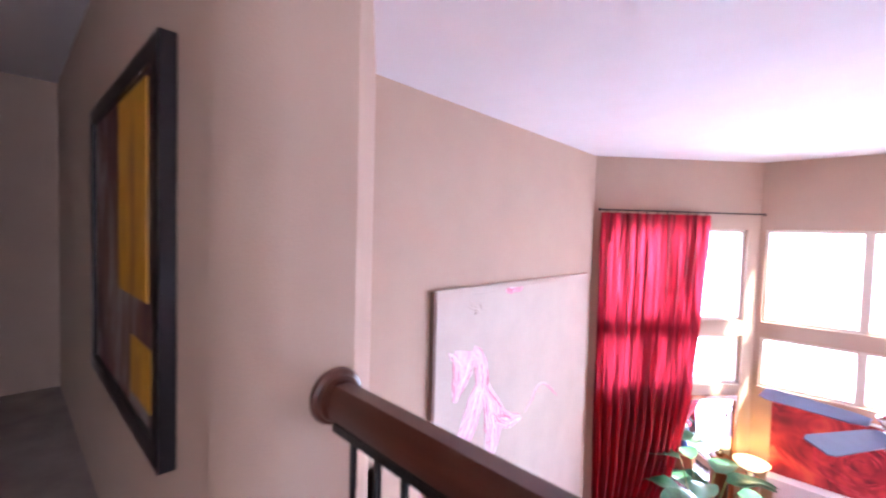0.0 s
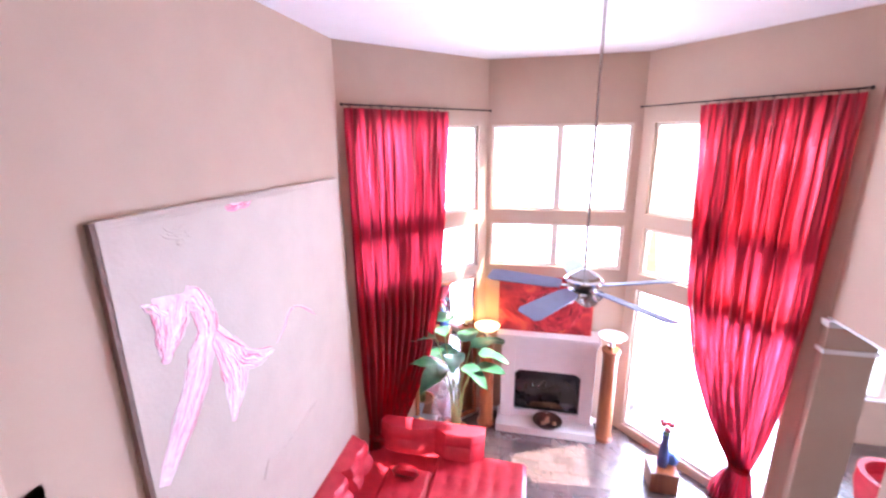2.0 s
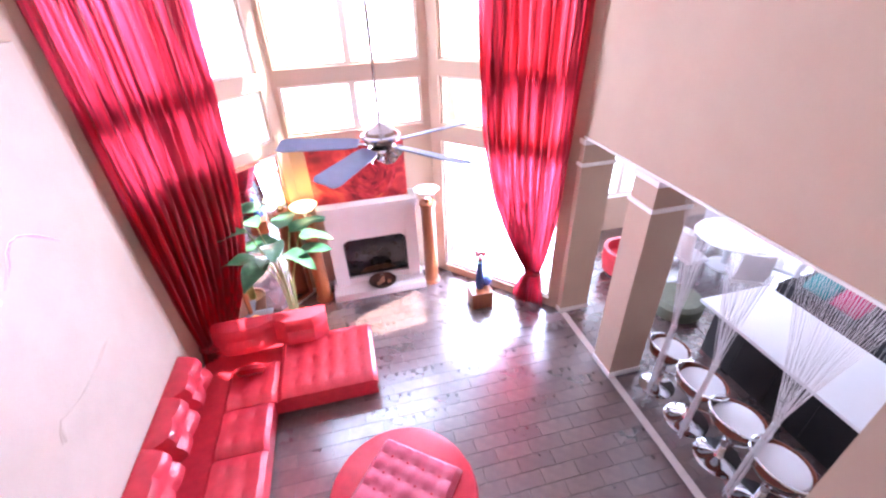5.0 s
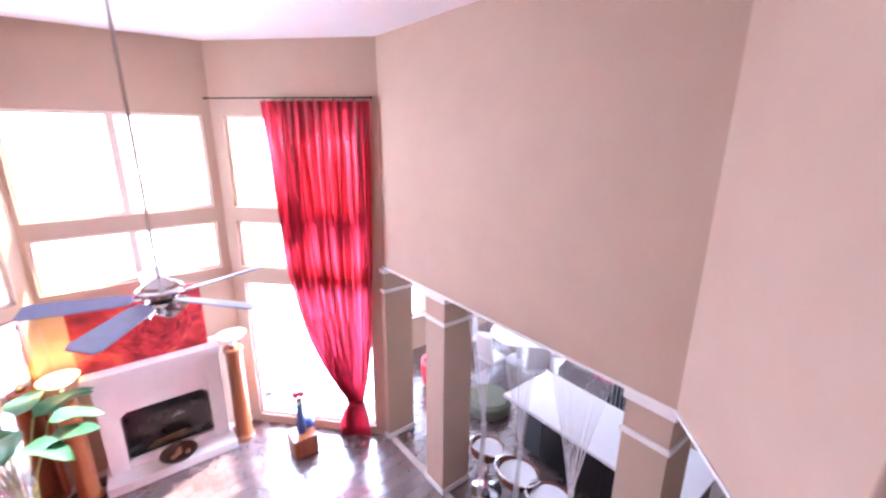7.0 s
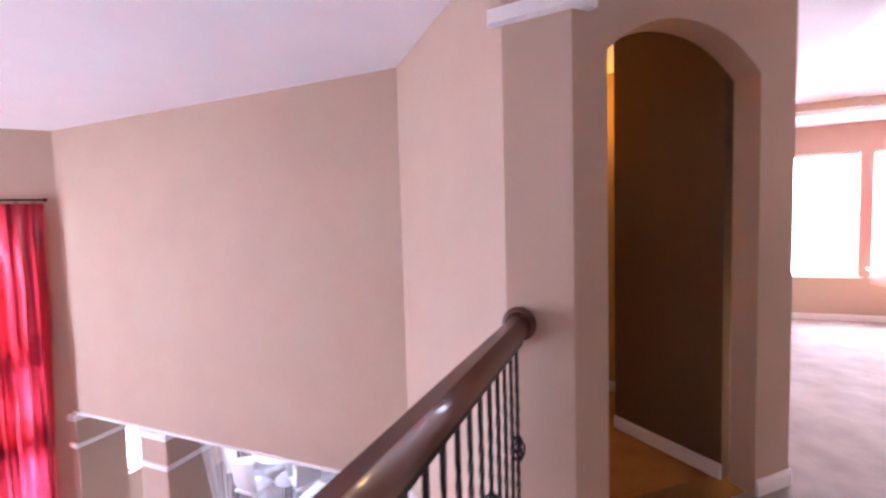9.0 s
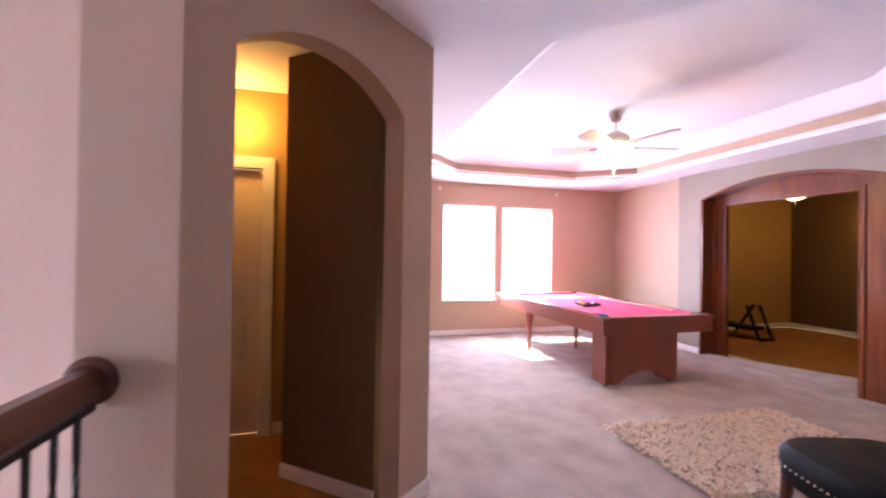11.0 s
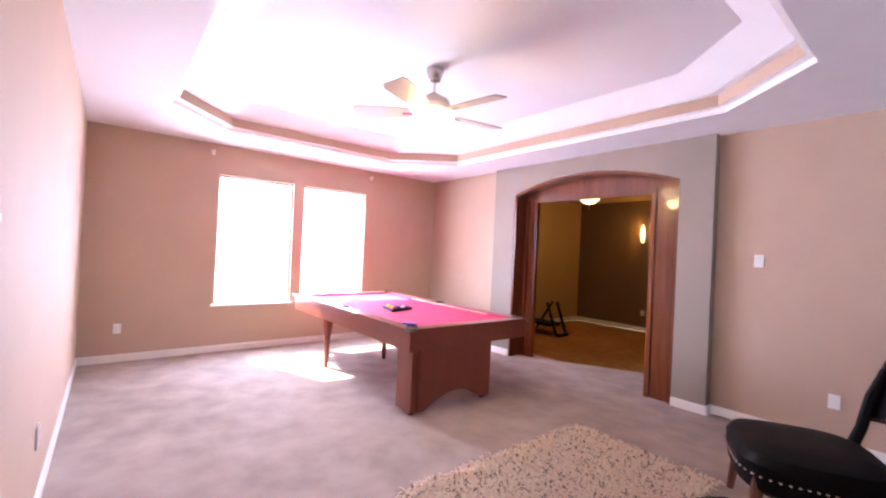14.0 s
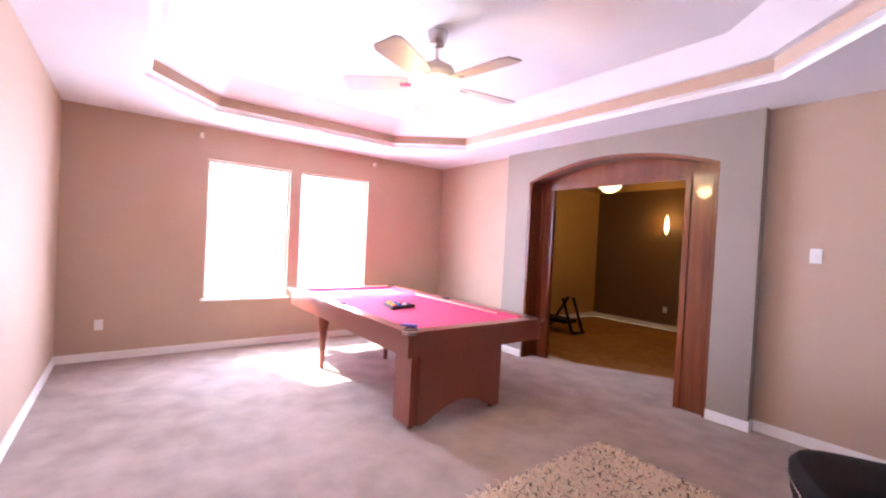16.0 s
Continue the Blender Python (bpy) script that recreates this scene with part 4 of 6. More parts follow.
for x in (-0.585, 0.585):
    fb("firebox_frame", x, x + 0.022, -0.19, -0.16, 0.30, 1.11, M_BLACK, 0.003)
for i in range(3):
    bm = bmesh.new()
    tube(bm, [(-0.35 + 0.05 * i, -0.175, 0.33 + 0.04 * i), (0.35 - 0.06 * i, -0.172, 0.35 + 0.045 * i)], 0.012, 8)
    part("log", bm, M_BROWN, fire)

bowl = thing("wire_bowl", (-0.08, 7.16, FL + 0.151), "dark brown woven bowl of cones on the hearth", "bowl")
bm = bmesh.new()
lathe(bm, [(0.10, 0.0), (0.20, 0.05), (0.27, 0.12), (0.255, 0.12), (0.18, 0.06), (0.02, 0.03)], 28)
part("body", bm, mat("dark_bronze", (0.09, 0.04, 0.025), 0.4, 0.5, var=0.3, scale=40, bump=0.5, bscale=60), bowl)
rnd = random.Random(4)
for i in range(11):
    bm = bmesh.new()
    a, r = rnd.uniform(0, 6.28), rnd.uniform(0, 0.17)
    bmesh.ops.create_icosphere(bm, subdivisions=1, radius=rnd.uniform(0.03, 0.045), matrix=Matrix.Translation((r * math.cos(a), r * math.sin(a), 0.11)))
    part("cone", bm, M_CLAY, bowl)

rose = thing("rose_painting", (-0.22, 7.40, FL + 1.932), "large frameless canvas of a red rose on the mantel", "painting")
bm = bmesh.new()
box(bm, -0.83, 0.82, 0.0, 0.04, 0.0, 1.06)
bevel(bm, 0.004)
M_ROSE = picture_mat("rose_canvas", [(0.30, (0.10, 0.006, 0.012)), (0.45, (0.42, 0.02, 0.03)), (0.58, (0.66, 0.05, 0.05)), (0.70, (0.75, 0.14, 0.06))], 1.8, 2, 2.0)
part("canvas", bm, M_ROSE, rose)
M_PETAL = picture_mat("rose_petal_paint", [(0.3, (0.20, 0.008, 0.015)), (0.5, (0.60, 0.03, 0.05)), (0.7, (0.72, 0.10, 0.10))], 3, 3, 1.5)
for k in range(9):
    bm = bmesh.new()
    r, a0 = 0.07 + 0.045 * k, k * 2.1
    tube(bm, [(0.12 + r * 1.15 * math.cos(a0 + t * 0.28), -0.001, 0.48 + r * math.sin(a0 + t * 0.28)) for t in range(13)],
         [0.004 + 0.022 * math.sin(math.pi * t / 12) * (0.6 + k * 0.08) for t in range(13)], 8)
    bmesh.ops.scale(bm, vec=(1, 0.12, 1), verts=bm.verts)
    part("petal", bm, M_PETAL, rose)


def pedestal(x, y, lit):
    p = thing("pedestal_lamp", (x, y, FL), "orange-brown wooden pedestal with a %s white glass bowl" % ("glowing" if lit else "plain"), "lamp", "lamps beside the fireplace")
    bm = bmesh.new()
    lathe(bm, [(0.17, 0.0), (0.17, 0.05), (0.145, 0.07), (0.135, 0.10), (0.13, 1.70), (0.15, 1.73), (0.16, 1.78), (0.15, 1.80)], 24)
    part("column", bm, M_ORANGEWOOD, p)
    bm = bmesh.new()
    lathe(bm, [(0.05, 1.80), (0.06, 1.86), (0.03, 1.90), (0.05, 1.95)], 16)
    part("stem", bm, M_NICKEL, p)
    bm = bmesh.new()
    lathe(bm, [(0.05, 1.95), (0.16, 1.98), (0.23, 2.05), (0.235, 2.06), (0.21, 2.05), (0.14, 2.0), (0.04, 1.98)], 28)
    part("bowl", bm, glow("lit_glass_bowl", (1.0, 0.80, 0.45), 0.38) if lit else M_WHITE, p)
pedestal(-1.24, 7.24, True)
pedestal(0.93, 7.24, False)

# tall mirror on the lower wall of the bay
mm, _ = along(BAY[0], BAY[1])
mir = thing("wall_mirror", (0, 0, 0), "tall wood framed mirror on the wall behind the plant", "mirror")
bm = bmesh.new()
box(bm, 1.15, 2.40, -0.02, -0.006, FL + 0.12, -1.02, mm)
part("glass", bm, mat("mirror_silver", (0.9, 0.9, 0.9), 0.02, 1.0, var=0.01), mir)
for a in ((1.09, 1.15, FL + 0.06, -0.96), (2.40, 2.46, FL + 0.06, -0.96), (1.15, 2.40, FL + 0.06, FL + 0.12), (1.15, 2.40, -1.02, -0.96)):
    bm = bmesh.new()
    box(bm, a[0], a[1], -0.045, -0.004, a[2], a[3], mm)
    bevel(bm, 0.008)
    part("frame", bm, M_ORANGEWOOD, mir)

# potted plant
plant = thing("potted_plant", (-1.68, 6.42, FL), "tall potted plant with broad glossy green leaves behind the sofa", "plant")
bm = bmesh.new()
lathe(bm, [(0.15, 0.0), (0.20, 0.28), (0.23, 0.36), (0.23, 0.40), (0.20, 0.40), (0.19, 0.34), (0.02, 0.33)], 28)
part("pot", bm, M_CLAY, plant)
rnd = random.Random(12)
def leaf(at, yaw, pitch, L, W):
    bm = bmesh.new()
    n = 9
    rows = []
    for i in range(n + 1):
        t = i / n
        w = W * (math.sin(math.pi * min(1, t ** 0.75)) ** 0.8) * (1 - 0.15 * t)
        z = -0.55 * L * t * t * 0.6
        wav = 0.02 * math.sin(9 * t)
        rows.append([bm.verts.new((L * t, s * w / 2, z + 0.25 * abs(s) * w / 2 + wav * s)) for s in (-1, -0.5, 0, 0.5, 1)])
    for a, b in zip(rows, rows[1:]):
        for k in range(4):
            bm.faces.new((a[k], a[k + 1], b[k + 1], b[k]))
    bmesh.ops.remove_doubles(bm, verts=bm.verts, dist=0.001)
    m = Matrix.Translation(at) @ Matrix.Rotation(yaw, 4, "Z") @ Matrix.Rotation(-pitch, 4, "Y")
    bm.transform(m)
    bmesh.ops.solidify(bm, geom=bm.faces[:], thickness=0.004)
    part("leaf", bm, M_LEAF, plant)
for i in range(14):
    a = i * 2.4 + rnd.uniform(-0.3, 0.3)
    h = rnd.uniform(1.45, 2.15)
    r = rnd.uniform(0.18, 0.48)
    base = Vector((0.05 * math.cos(a), 0.05 * math.sin(a), 0.34))
    tip = Vector((r * math.cos(a), r * math.sin(a), h))
    bm = bmesh.new()
    tube(bm, [base, base.lerp(tip, 0.5) + Vector((-0.08 * math.cos(a), -0.08 * math.sin(a), 0.1)), tip], [0.014, 0.010, 0.007], 7)
    part("stem", bm, M_STEM, plant)
    leaf(tip, a, rnd.uniform(0.0, 0.6), rnd.uniform(0.50, 0.72), rnd.uniform(0.30, 0.42))

# vase by the window
vase = thing("flower_vase", (1.66, 6.30, FL), "wooden planter box with a tall blue vase of red flowers", "vase")
bm = bmesh.new()
box(bm, -0.20, 0.20, -0.20, 0.20, 0.0, 0.34)
bevel(bm, 0.015)
part("planter", bm, M_ORANGEWOOD, vase)
bm = bmesh.new()
lathe(bm, [(0.06, 0.34), (0.085, 0.42), (0.07, 0.62), (0.05, 0.82), (0.065, 0.92), (0.05, 0.92), (0.03, 0.8)], 24)
part("vase", bm, mat("blue_glass_vase", (0.08, 0.12, 0.30), 0.15, var=0.2), vase)
bm = bmesh.new()
bmesh.ops.create_icosphere(bm, subdivisions=3, radius=0.11, matrix=Matrix.Translation((0.14, 0.06, 0.45)))
part("glass_ball", bm, mat("blue_glass_ball", (0.10, 0.16, 0.42), 0.08, var=0.2), vase)
rnd = random.Random(5)
for i in range(7):
    a = i * 0.9
    bm = bmesh.new()
    bmesh.ops.create_icosphere(bm, subdivisions=2, radius=0.045, matrix=Matrix.Translation((0.07 * math.cos(a), 0.07 * math.sin(a), 1.05 + rnd.uniform(-0.03, 0.08))))
    for v in bm.verts:
        v.co += Vector((rnd.uniform(-1, 1), rnd.uniform(-1, 1), rnd.uniform(-1, 1))) * 0.008
    part("flower", bm, M_LEATHER, vase)
    bm = bmesh.new()
    tube(bm, [(0.0, 0.0, 0.85), (0.07 * math.cos(a), 0.07 * math.sin(a), 1.03)], 0.005, 5)
    part("flower_stem", bm, M_STEM, vase)

# side table with a candle
side = thing("side_table", (-2.45, 6.30, FL), "low glass topped side table behind the sofa", "table")
bm = bmesh.new()
box(bm, -0.42, 0.42, -0.24, 0.24, 0.50, 0.53)
bevel(bm, 0.006)
part("top", bm, mat("grey_glass_top", (0.35, 0.38, 0.42), 0.08, var=0.05), side)
for x in (-0.36, 0.36):
    for y in (-0.19, 0.19):
        bm = bmesh.new()
        tube(bm, [(x, y, 0.0), (x, y, 0.50)], 0.018, 10)
        part("leg", bm, M_NICKEL, side)
candle = thing("candle_lamp", (-2.28, 6.25, FL + 0.531), "small glowing candle bowl on the side table", "candle")
bm = bmesh.new()
lathe(bm, [(0.04, 0.0), (0.07, 0.03), (0.075, 0.07), (0.06, 0.07), (0.03, 0.03)], 18)
part("bowl", bm, glow("candle_glow", (1.0, 0.45, 0.2), 0.25), candle)

# ---- things: ceiling fans ----
def blade(bm, r0, r1, w, m, droop=0.0):
    pts = [(r0, -w * 0.30), (r0 + 0.1, -w * 0.42), (r1 - 0.05, -w * 0.5), (r1, -w * 0.38), (r1, w * 0.38), (r1 - 0.05, w * 0.5), (r0 + 0.1, w * 0.42), (r0, w * 0.30)]
    prism(bm, pts, -0.005, 0.005, m)


def ceiling_fan(at, ceil_z, R, angles, blade_mat, lit, label, tilt=12):
    f = thing("ceiling_fan", at, label, "ceiling fan")
    top = ceil_z - at[2]
    bm = bmesh.new()
    lathe(bm, [(0.025, top - 0.11), (0.05, top - 0.10), (0.075, top - 0.03), (0.078, top)], 24)
    part("canopy", bm, M_NICKEL, f)
    bm = bmesh.new()
    tube(bm, [(0, 0, 0.12), (0, 0, top - 0.10)], 0.013, 12)
    part("downrod", bm, M_NICKEL, f)
    bm = bmesh.new()
    lathe(bm, [(0.03, 0.17), (0.06, 0.15), (0.13, 0.11), (0.15, 0.06), (0.14, 0.02), (0.10, -0.01), (0.05, -0.02)], 30)
    part("motor", bm, M_CREAM if lit else M_NICKEL, f)
    for a in angles:
        m = Matrix.Rotation(radians(a), 4, "Z") @ Matrix.Rotation(radians(tilt), 4, "X")
        bm = bmesh.new()
        blade(bm, 0.20, R, 0.20, m)
        b = part("blade", bm, blade_mat, f)
        bm = bmesh.new()
        box(bm, 0.10, 0.27, -0.018, 0.018, -0.014, -0.006, m)
        bevel(bm, 0.003, 1)
        part("blade_iron", bm, M_NICKEL, b)
    if lit:
        bm = bmesh.new()
        lathe(bm, [(0.02, -0.20), (0.09, -0.185), (0.155, -0.13), (0.18, -0.06), (0.17, -0.02)], 28)
        bowl_part = part("glass_bowl", bm, glow("lit_fan_bowl", (1.0, 0.86, 0.62), 1.6), f, "glowing frosted glass bowl")
        bm = bmesh.new()
        tube(bm, [(0.03, 0, -0.19), (0.03, 0, -0.30)], 0.003, 5)
        bmesh.ops.create_icosphere(bm, subdivisions=1, radius=0.011, matrix=Matrix.Translation((0.03, 0, -0.305)))
        part("pull_chain", bm, M_NICKEL, bowl_part)
    else:
        bm = bmesh.new()
        lathe(bm, [(0.05, -0.02), (0.115, -0.03), (0.125, -0.05), (0.08, -0.075), (0.06, -0.10), (0.075, -0.13), (0.03, -0.165), (0.012, -0.18)], 28)
        part("light_kit", bm, M_CHROME, f)
        bm = bmesh.new()
        lathe(bm, [(0.155, 0.05), (0.168, 0.06), (0.168, 0.075), (0.15, 0.085)], 32)
        part("motor_band", bm, M_CHROME, f)
        for k in range(4):
            a = radians(k * 90 + 20)
            bm = bmesh.new()
            m = Matrix.Translation((0.11 * math.cos(a), 0.11 * math.sin(a), -0.07)) @ Matrix.Rotation(a, 4, "Z") @ Matrix.Rotation(radians(130), 4, "Y")
            lathe(bm, [(0.025, -0.04), (0.04, 0.0), (0.065, 0.06), (0.058, 0.06), (0.03, 0.0)], 18, m)
            part("lamp_cup", bm, M_NICKEL, f)
    return f


ceiling_fan((-0.03, 3.95, 0.135), CE, 0.90, (165, 237, 309, 21, 93), M_BLADE, False, "nickel ceiling fan with grey-blue blades on a long rod", -14)
M_BLADE2 = mat("pale_grey_fan_blade", (0.42, 0.38, 0.38), 0.45, var=0.08, scale=12)
ceiling_fan((4.19, -3.73, 2.66), CE + 0.30, 0.70, (46, 118, 190, 262, 334), M_BLADE2, True, "nickel ceiling fan with pale blades and a lit glass bowl")

# ---- things: pool table ----
pool = thing("pool_table", (5.635, -4.375, 0), "mahogany pool table with pink-red cloth on a slab end leg", "pool table")
PL, PW, PH = 1.43, 0.77, 0.79
bm = bmesh.new()
box(bm, -PL + 0.02, PL - 0.02, -PW + 0.02, -PW + 0.05, 0.59, 0.755)
box(bm, -PL + 0.02, PL - 0.02, PW - 0.05, PW - 0.02, 0.59, 0.755)
box(bm, -PL + 0.02, -PL + 0.05, -PW + 0.05, PW - 0.05, 0.59, 0.755)
box(bm, PL - 0.05, PL - 0.02, -PW + 0.05, PW - 0.05, 0.59, 0.755)
bevel(bm, 0.006)
part("apron", bm, M_MAHOG, pool)
for a in ((-PL, PL, -PW, -PW + 0.11), (-PL, PL, PW - 0.11, PW), (-PL, -PL + 0.11, -PW + 0.11, PW - 0.11), (PL - 0.11, PL, -PW + 0.11, PW - 0.11)):
    bm = bmesh.new()
    box(bm, a[0], a[1], a[2], a[3], 0.755, PH)
    bevel(bm, 0.010, 2)
    part("rail", bm, M_MAHOG, pool)
bm = bmesh.new()
box(bm, -PL + 0.06, PL - 0.06, -PW + 0.06, PW - 0.06, 0.72, 0.762)
part("bed", bm, M_CLOTH, pool, "pink-red cloth bed")
for a in ((-PL + 0.2, -0.07, -PW + 0.11, -PW + 0.155), (0.07, PL - 0.2, -PW + 0.11, -PW + 0.155), (-PL + 0.2, -0.07, PW - 0.155, PW - 0.11), (0.07, PL - 0.2, PW - 0.155, PW - 0.11),
          (-PL + 0.11, -PL + 0.155, -PW + 0.2, PW - 0.2), (PL - 0.155, PL - 0.11, -PW + 0.2, PW - 0.2)):
    bm = bmesh.new()
    box(bm, a[0], a[1], a[2], a[3], 0.762, PH - 0.004)
    bevel(bm, 0.012, 2)
    part("bumper", bm, M_CLOTH, pool)
for x, y in ((-1, -1), (-1, 1), (1, -1), (1, 1), (0, -1), (0, 1)):
    bm = bmesh.new()
    lathe(bm, [(0.058, 0.0), (0.062, 0.012), (0.05, 0.016), (0.045, 0.004)], 18, Matrix.Translation((x * (PL - 0.10), y * (PW - 0.09), PH - 0.008)))
    part("pocket", bm, M_BLACK, pool)
for x, y in ((-1, -1), (-1, 1), (1, -1), (1, 1)):
    bm = bmesh.new()
    box(bm, x * (PL - 0.03) - 0.04, x * (PL - 0.03) + 0.04, y * (PW - 0.03) - 0.04, y * (PW - 0.03) + 0.04, PH - 0.02, PH + 0.003)
    bevel(bm, 0.018, 3)
    part("corner_cap", bm, M_NICKEL, pool)
bm = bmesh.new()
pts = [(-0.25, 0.04), (-0.19, 0.04)] + [(-0.19 + 0.74 * i / 12, 0.04 + 0.13 * math.sin(math.pi * i / 12)) for i in range(1, 12)] + [(0.55, 0.04), (0.61, 0.04), (0.61, 0.59), (-0.25, 0.59)]
prism(bm, pts, 0.02, 0.06, Matrix(((0, 0, 1, -1.39), (1, 0, 0, 0.0), (0, 1, 0, 0), (0, 0, 0, 1))))
bevel(bm, 0.004, 1)
bmesh.ops.translate(bm, vec=(-0.012, 0, 0), verts=bm.verts)
part("end_panel", bm, M_MAHOGZ, pool)
for y in (-0.24, 0.63):
    bm = bmesh.new()
    box(bm, -1.36, -1.12, y - 0.05, y + 0.05, 0.035, 0.59)
    bevel(bm, 0.006)
    part("end_leg", bm, M_MAHOGZ, pool)
    bm = bmesh.new()
    lathe(bm, [(0.022, 0.0), (0.026, 0.008), (0.012, 0.014), (0.012, 0.036)], 14, Matrix.Translation((-1.30, y, 0)))
    part("levelling_foot", bm, M_NICKEL, pool)
for y in (-0.13, 0.68):
    bm = bmesh.new()
    lathe(bm, [(0.022, 0.0), (0.024, 0.02), (0.036, 0.35), (0.058, 0.50), (0.065, 0.59)], 18, Matrix.Translation((0.45, y, 0)))
    part("tapered_leg", bm, M_MAHOGZ, pool)

rack = thing("ball_rack", (5.40, -4.22, 0.7622), "black triangle rack with pool balls on the cloth", "ball rack")
tri = [(0.19 * math.cos(a), 0.19 * math.sin(a)) for a in (0.3, 0.3 + 2.0944, 0.3 + 4.1888)]
for i in range(3):
    bm = bmesh.new()
    a, b = tri[i], tri[(i + 1) % 3]
    m, L = along(a, b)
    box(bm, -0.008, L + 0.008, -0.008, 0.008, 0.0, 0.035, m)
    bevel(bm, 0.004, 1)
    part("side", bm, M_BLACK, rack)
BALLC = [(0.8, 0.55, 0.05), (0.03, 0.05, 0.35), (0.55, 0.03, 0.03), (0.2, 0.05, 0.25), (0.7, 0.2, 0.03), (0.03, 0.2, 0.08), (0.75, 0.72, 0.65)]
BM = [mat("ball_lacquer", c, 0.08, var=0.03) for c in BALLC]
c0 = Vector((*tri[0], 0)); c1 = Vector((*tri[1], 0)); c2 = Vector((*tri[2], 0))
k = 0
for i in range(4):
    for j in range(4 - i):
        u, v = (i + 0.6) / 4.6, (j + 0.6) / 4.6
        p = c0 * (1 - u - v) + c1 * u + c2 * v
        bm = bmesh.new()
        bmesh.ops.create_icosphere(bm, subdivisions=2, radius=0.028, matrix=Matrix.Translation((p.x, p.y, 0.028)))
        tagged(part("ball", bm, BM[k % 7], rack))
        k += 1
chalk = thing("blue_brush", (4.48, -3.74, 0.7622), "blue and white table brush on the cloth", "brush", rz=40)
bm = bmesh.new()
box(bm, -0.10, 0.02, -0.035, 0.035, 0.0, 0.035)
bevel(bm, 0.01)
part("head", bm, mat("blue_plastic", (0.05, 0.07, 0.40), 0.4, var=0.1), chalk)
bm = bmesh.new()
box(bm, 0.02, 0.16, -0.03, 0.03, 0.0, 0.02)
bevel(bm, 0.008)
part("card", bm, M_WHITE, chalk)
cue = thing("pool_cue", (5.5, -4.86, 0.802), "pale wooden cue lying along the table rail", "cue")
bm = bmesh.new()
tube(bm, [(-0.95, 0.0, 0.0), (0.2, 0, 0), (0.5, 0, 0)], [0.006, 0.010, 0.013], 10)
part("shaft", bm, mat("maple", (0.62, 0.45, 0.28), 0.3, var=0.1, scale=20), cue)


# ---- things: columns and bar side of the lower storey ----
def column(x, y, w, d, label):
    c = thing("square_column", (x, y, FL), label, "column", "columns under the tall wall")
    c["kind"] = "structure"
    bm = bmesh.new()
    box(bm, -w / 2, w / 2, -d / 2, d / 2, 0.0, SOF - 0.03 - FL - 0.002)
    bevel(bm, 0.006)
    part("shaft", bm, M_WALL, c)
    for z0, z1, o in ((0.0, 0.09, 0.016), (2.82, 2.875, 0.02), (SOF - FL - 0.11, SOF - FL - 0.034, 0.02)):
        bm = bmesh.new()
        for a in ((-w / 2 - o, w / 2 + o, -d / 2 - o, -d / 2 + 0.001), (-w / 2 - o, w / 2 + o, d / 2 - 0.001, d / 2 + o), (-w / 2 - o, -w / 2 + 0.001, -d / 2 + 0.001, d / 2 - 0.001), (w / 2 - 0.001, w / 2 + o, -d / 2 + 0.001, d / 2 - 0.001)):
            box(bm, *a, z0 + 0.002, z1)
        part("moulding", bm, M_TRIM, c, "white moulding band")


column(3.25, 5.82, 0.54, 0.44, "tan square column with white mouldings beside the curtain")
column(3.26, 4.26, 0.52, 0.42, "tan square column with white mouldings by the bar")
column(3.27, 1.32, 0.50, 0.40, "tan square column with white mouldings at the wall corner")

bar = thing("bar_counter", (5.06, 2.77, FL), "white topped bar counter with a black body", "bar counter")
bm = bmesh.new()
box(bm, -0.60, 0.60, -1.47, 1.47, 1.01, 1.06)
bevel(bm, 0.008)
part("top", bm, M_WHITE, bar, "glossy white slab")
bm = bmesh.new()
box(bm, -0.30, 0.50, -1.40, 1.40, 0.0, 1.008)
bevel(bm, 0.006)
part("body", bm, M_BLACK, bar)
for i in range(5):
    bm = bmesh.new()
    box(bm, -0.312, -0.30, -1.38 + i * 0.555, -1.38 + i * 0.555 + 0.53, 0.06, 0.96)
    bevel(bm, 0.004, 1)
    part("panel", bm, M_BLACK, bar)

M_STOOLW = wood("stool_shell_wood", (0.10, 0.022, 0.012), (0.24, 0.06, 0.03), 0.25, 1, 0.5)
stool = thing("bar_stool", (3.60, 3.72, FL), "chrome bar stool with a red-brown shell and white seat", "bar stool", "stools at the bar")
bm = bmesh.new()
lathe(bm, [(0.21, 0.0), (0.215, 0.012), (0.19, 0.03), (0.10, 0.05), (0.05, 0.075), (0.04, 0.10)], 32)
part("base", bm, M_CHROME, stool)
bm = bmesh.new()
lathe(bm, [(0.036, 0.08), (0.036, 0.40), (0.026, 0.41), (0.026, 0.66)], 18)
part("post", bm, M_CHROME, stool)
bm = bmesh.new()
tube(bm, [(0.0, 0.0, 0.30), (0.12, -0.10, 0.30), (0.22, -0.14, 0.30), (0.27, 0.0, 0.30), (0.22, 0.14, 0.30), (0.12, 0.10, 0.30), (0.0, 0.0, 0.30)], 0.012, 8)
part("footrest", bm, M_CHROME, stool)
bm = bmesh.new()
rows = []
for j, (z, r) in enumerate(((0.66, 0.10), (0.67, 0.19), (0.72, 0.225), (0.80, 0.235), (0.90, 0.24))):
    row = []
    for i in range(25):
        a = math.pi * 2 * i / 24
        back = 0.5 - 0.5 * math.cos(a)
        zz = z if j < 3 else 0.72 + (z - 0.72) * (0.25 + 0.75 * back ** 1.5)
        row.append(bm.verts.new((r * math.cos(a), r * math.sin(a) * 0.98, zz)))
    rows.append(row)
for a, b in zip(rows, rows[1:]):
    for i in range(24):
        bm.faces.new((a[i], a[i + 1], b[i + 1], b[i]))
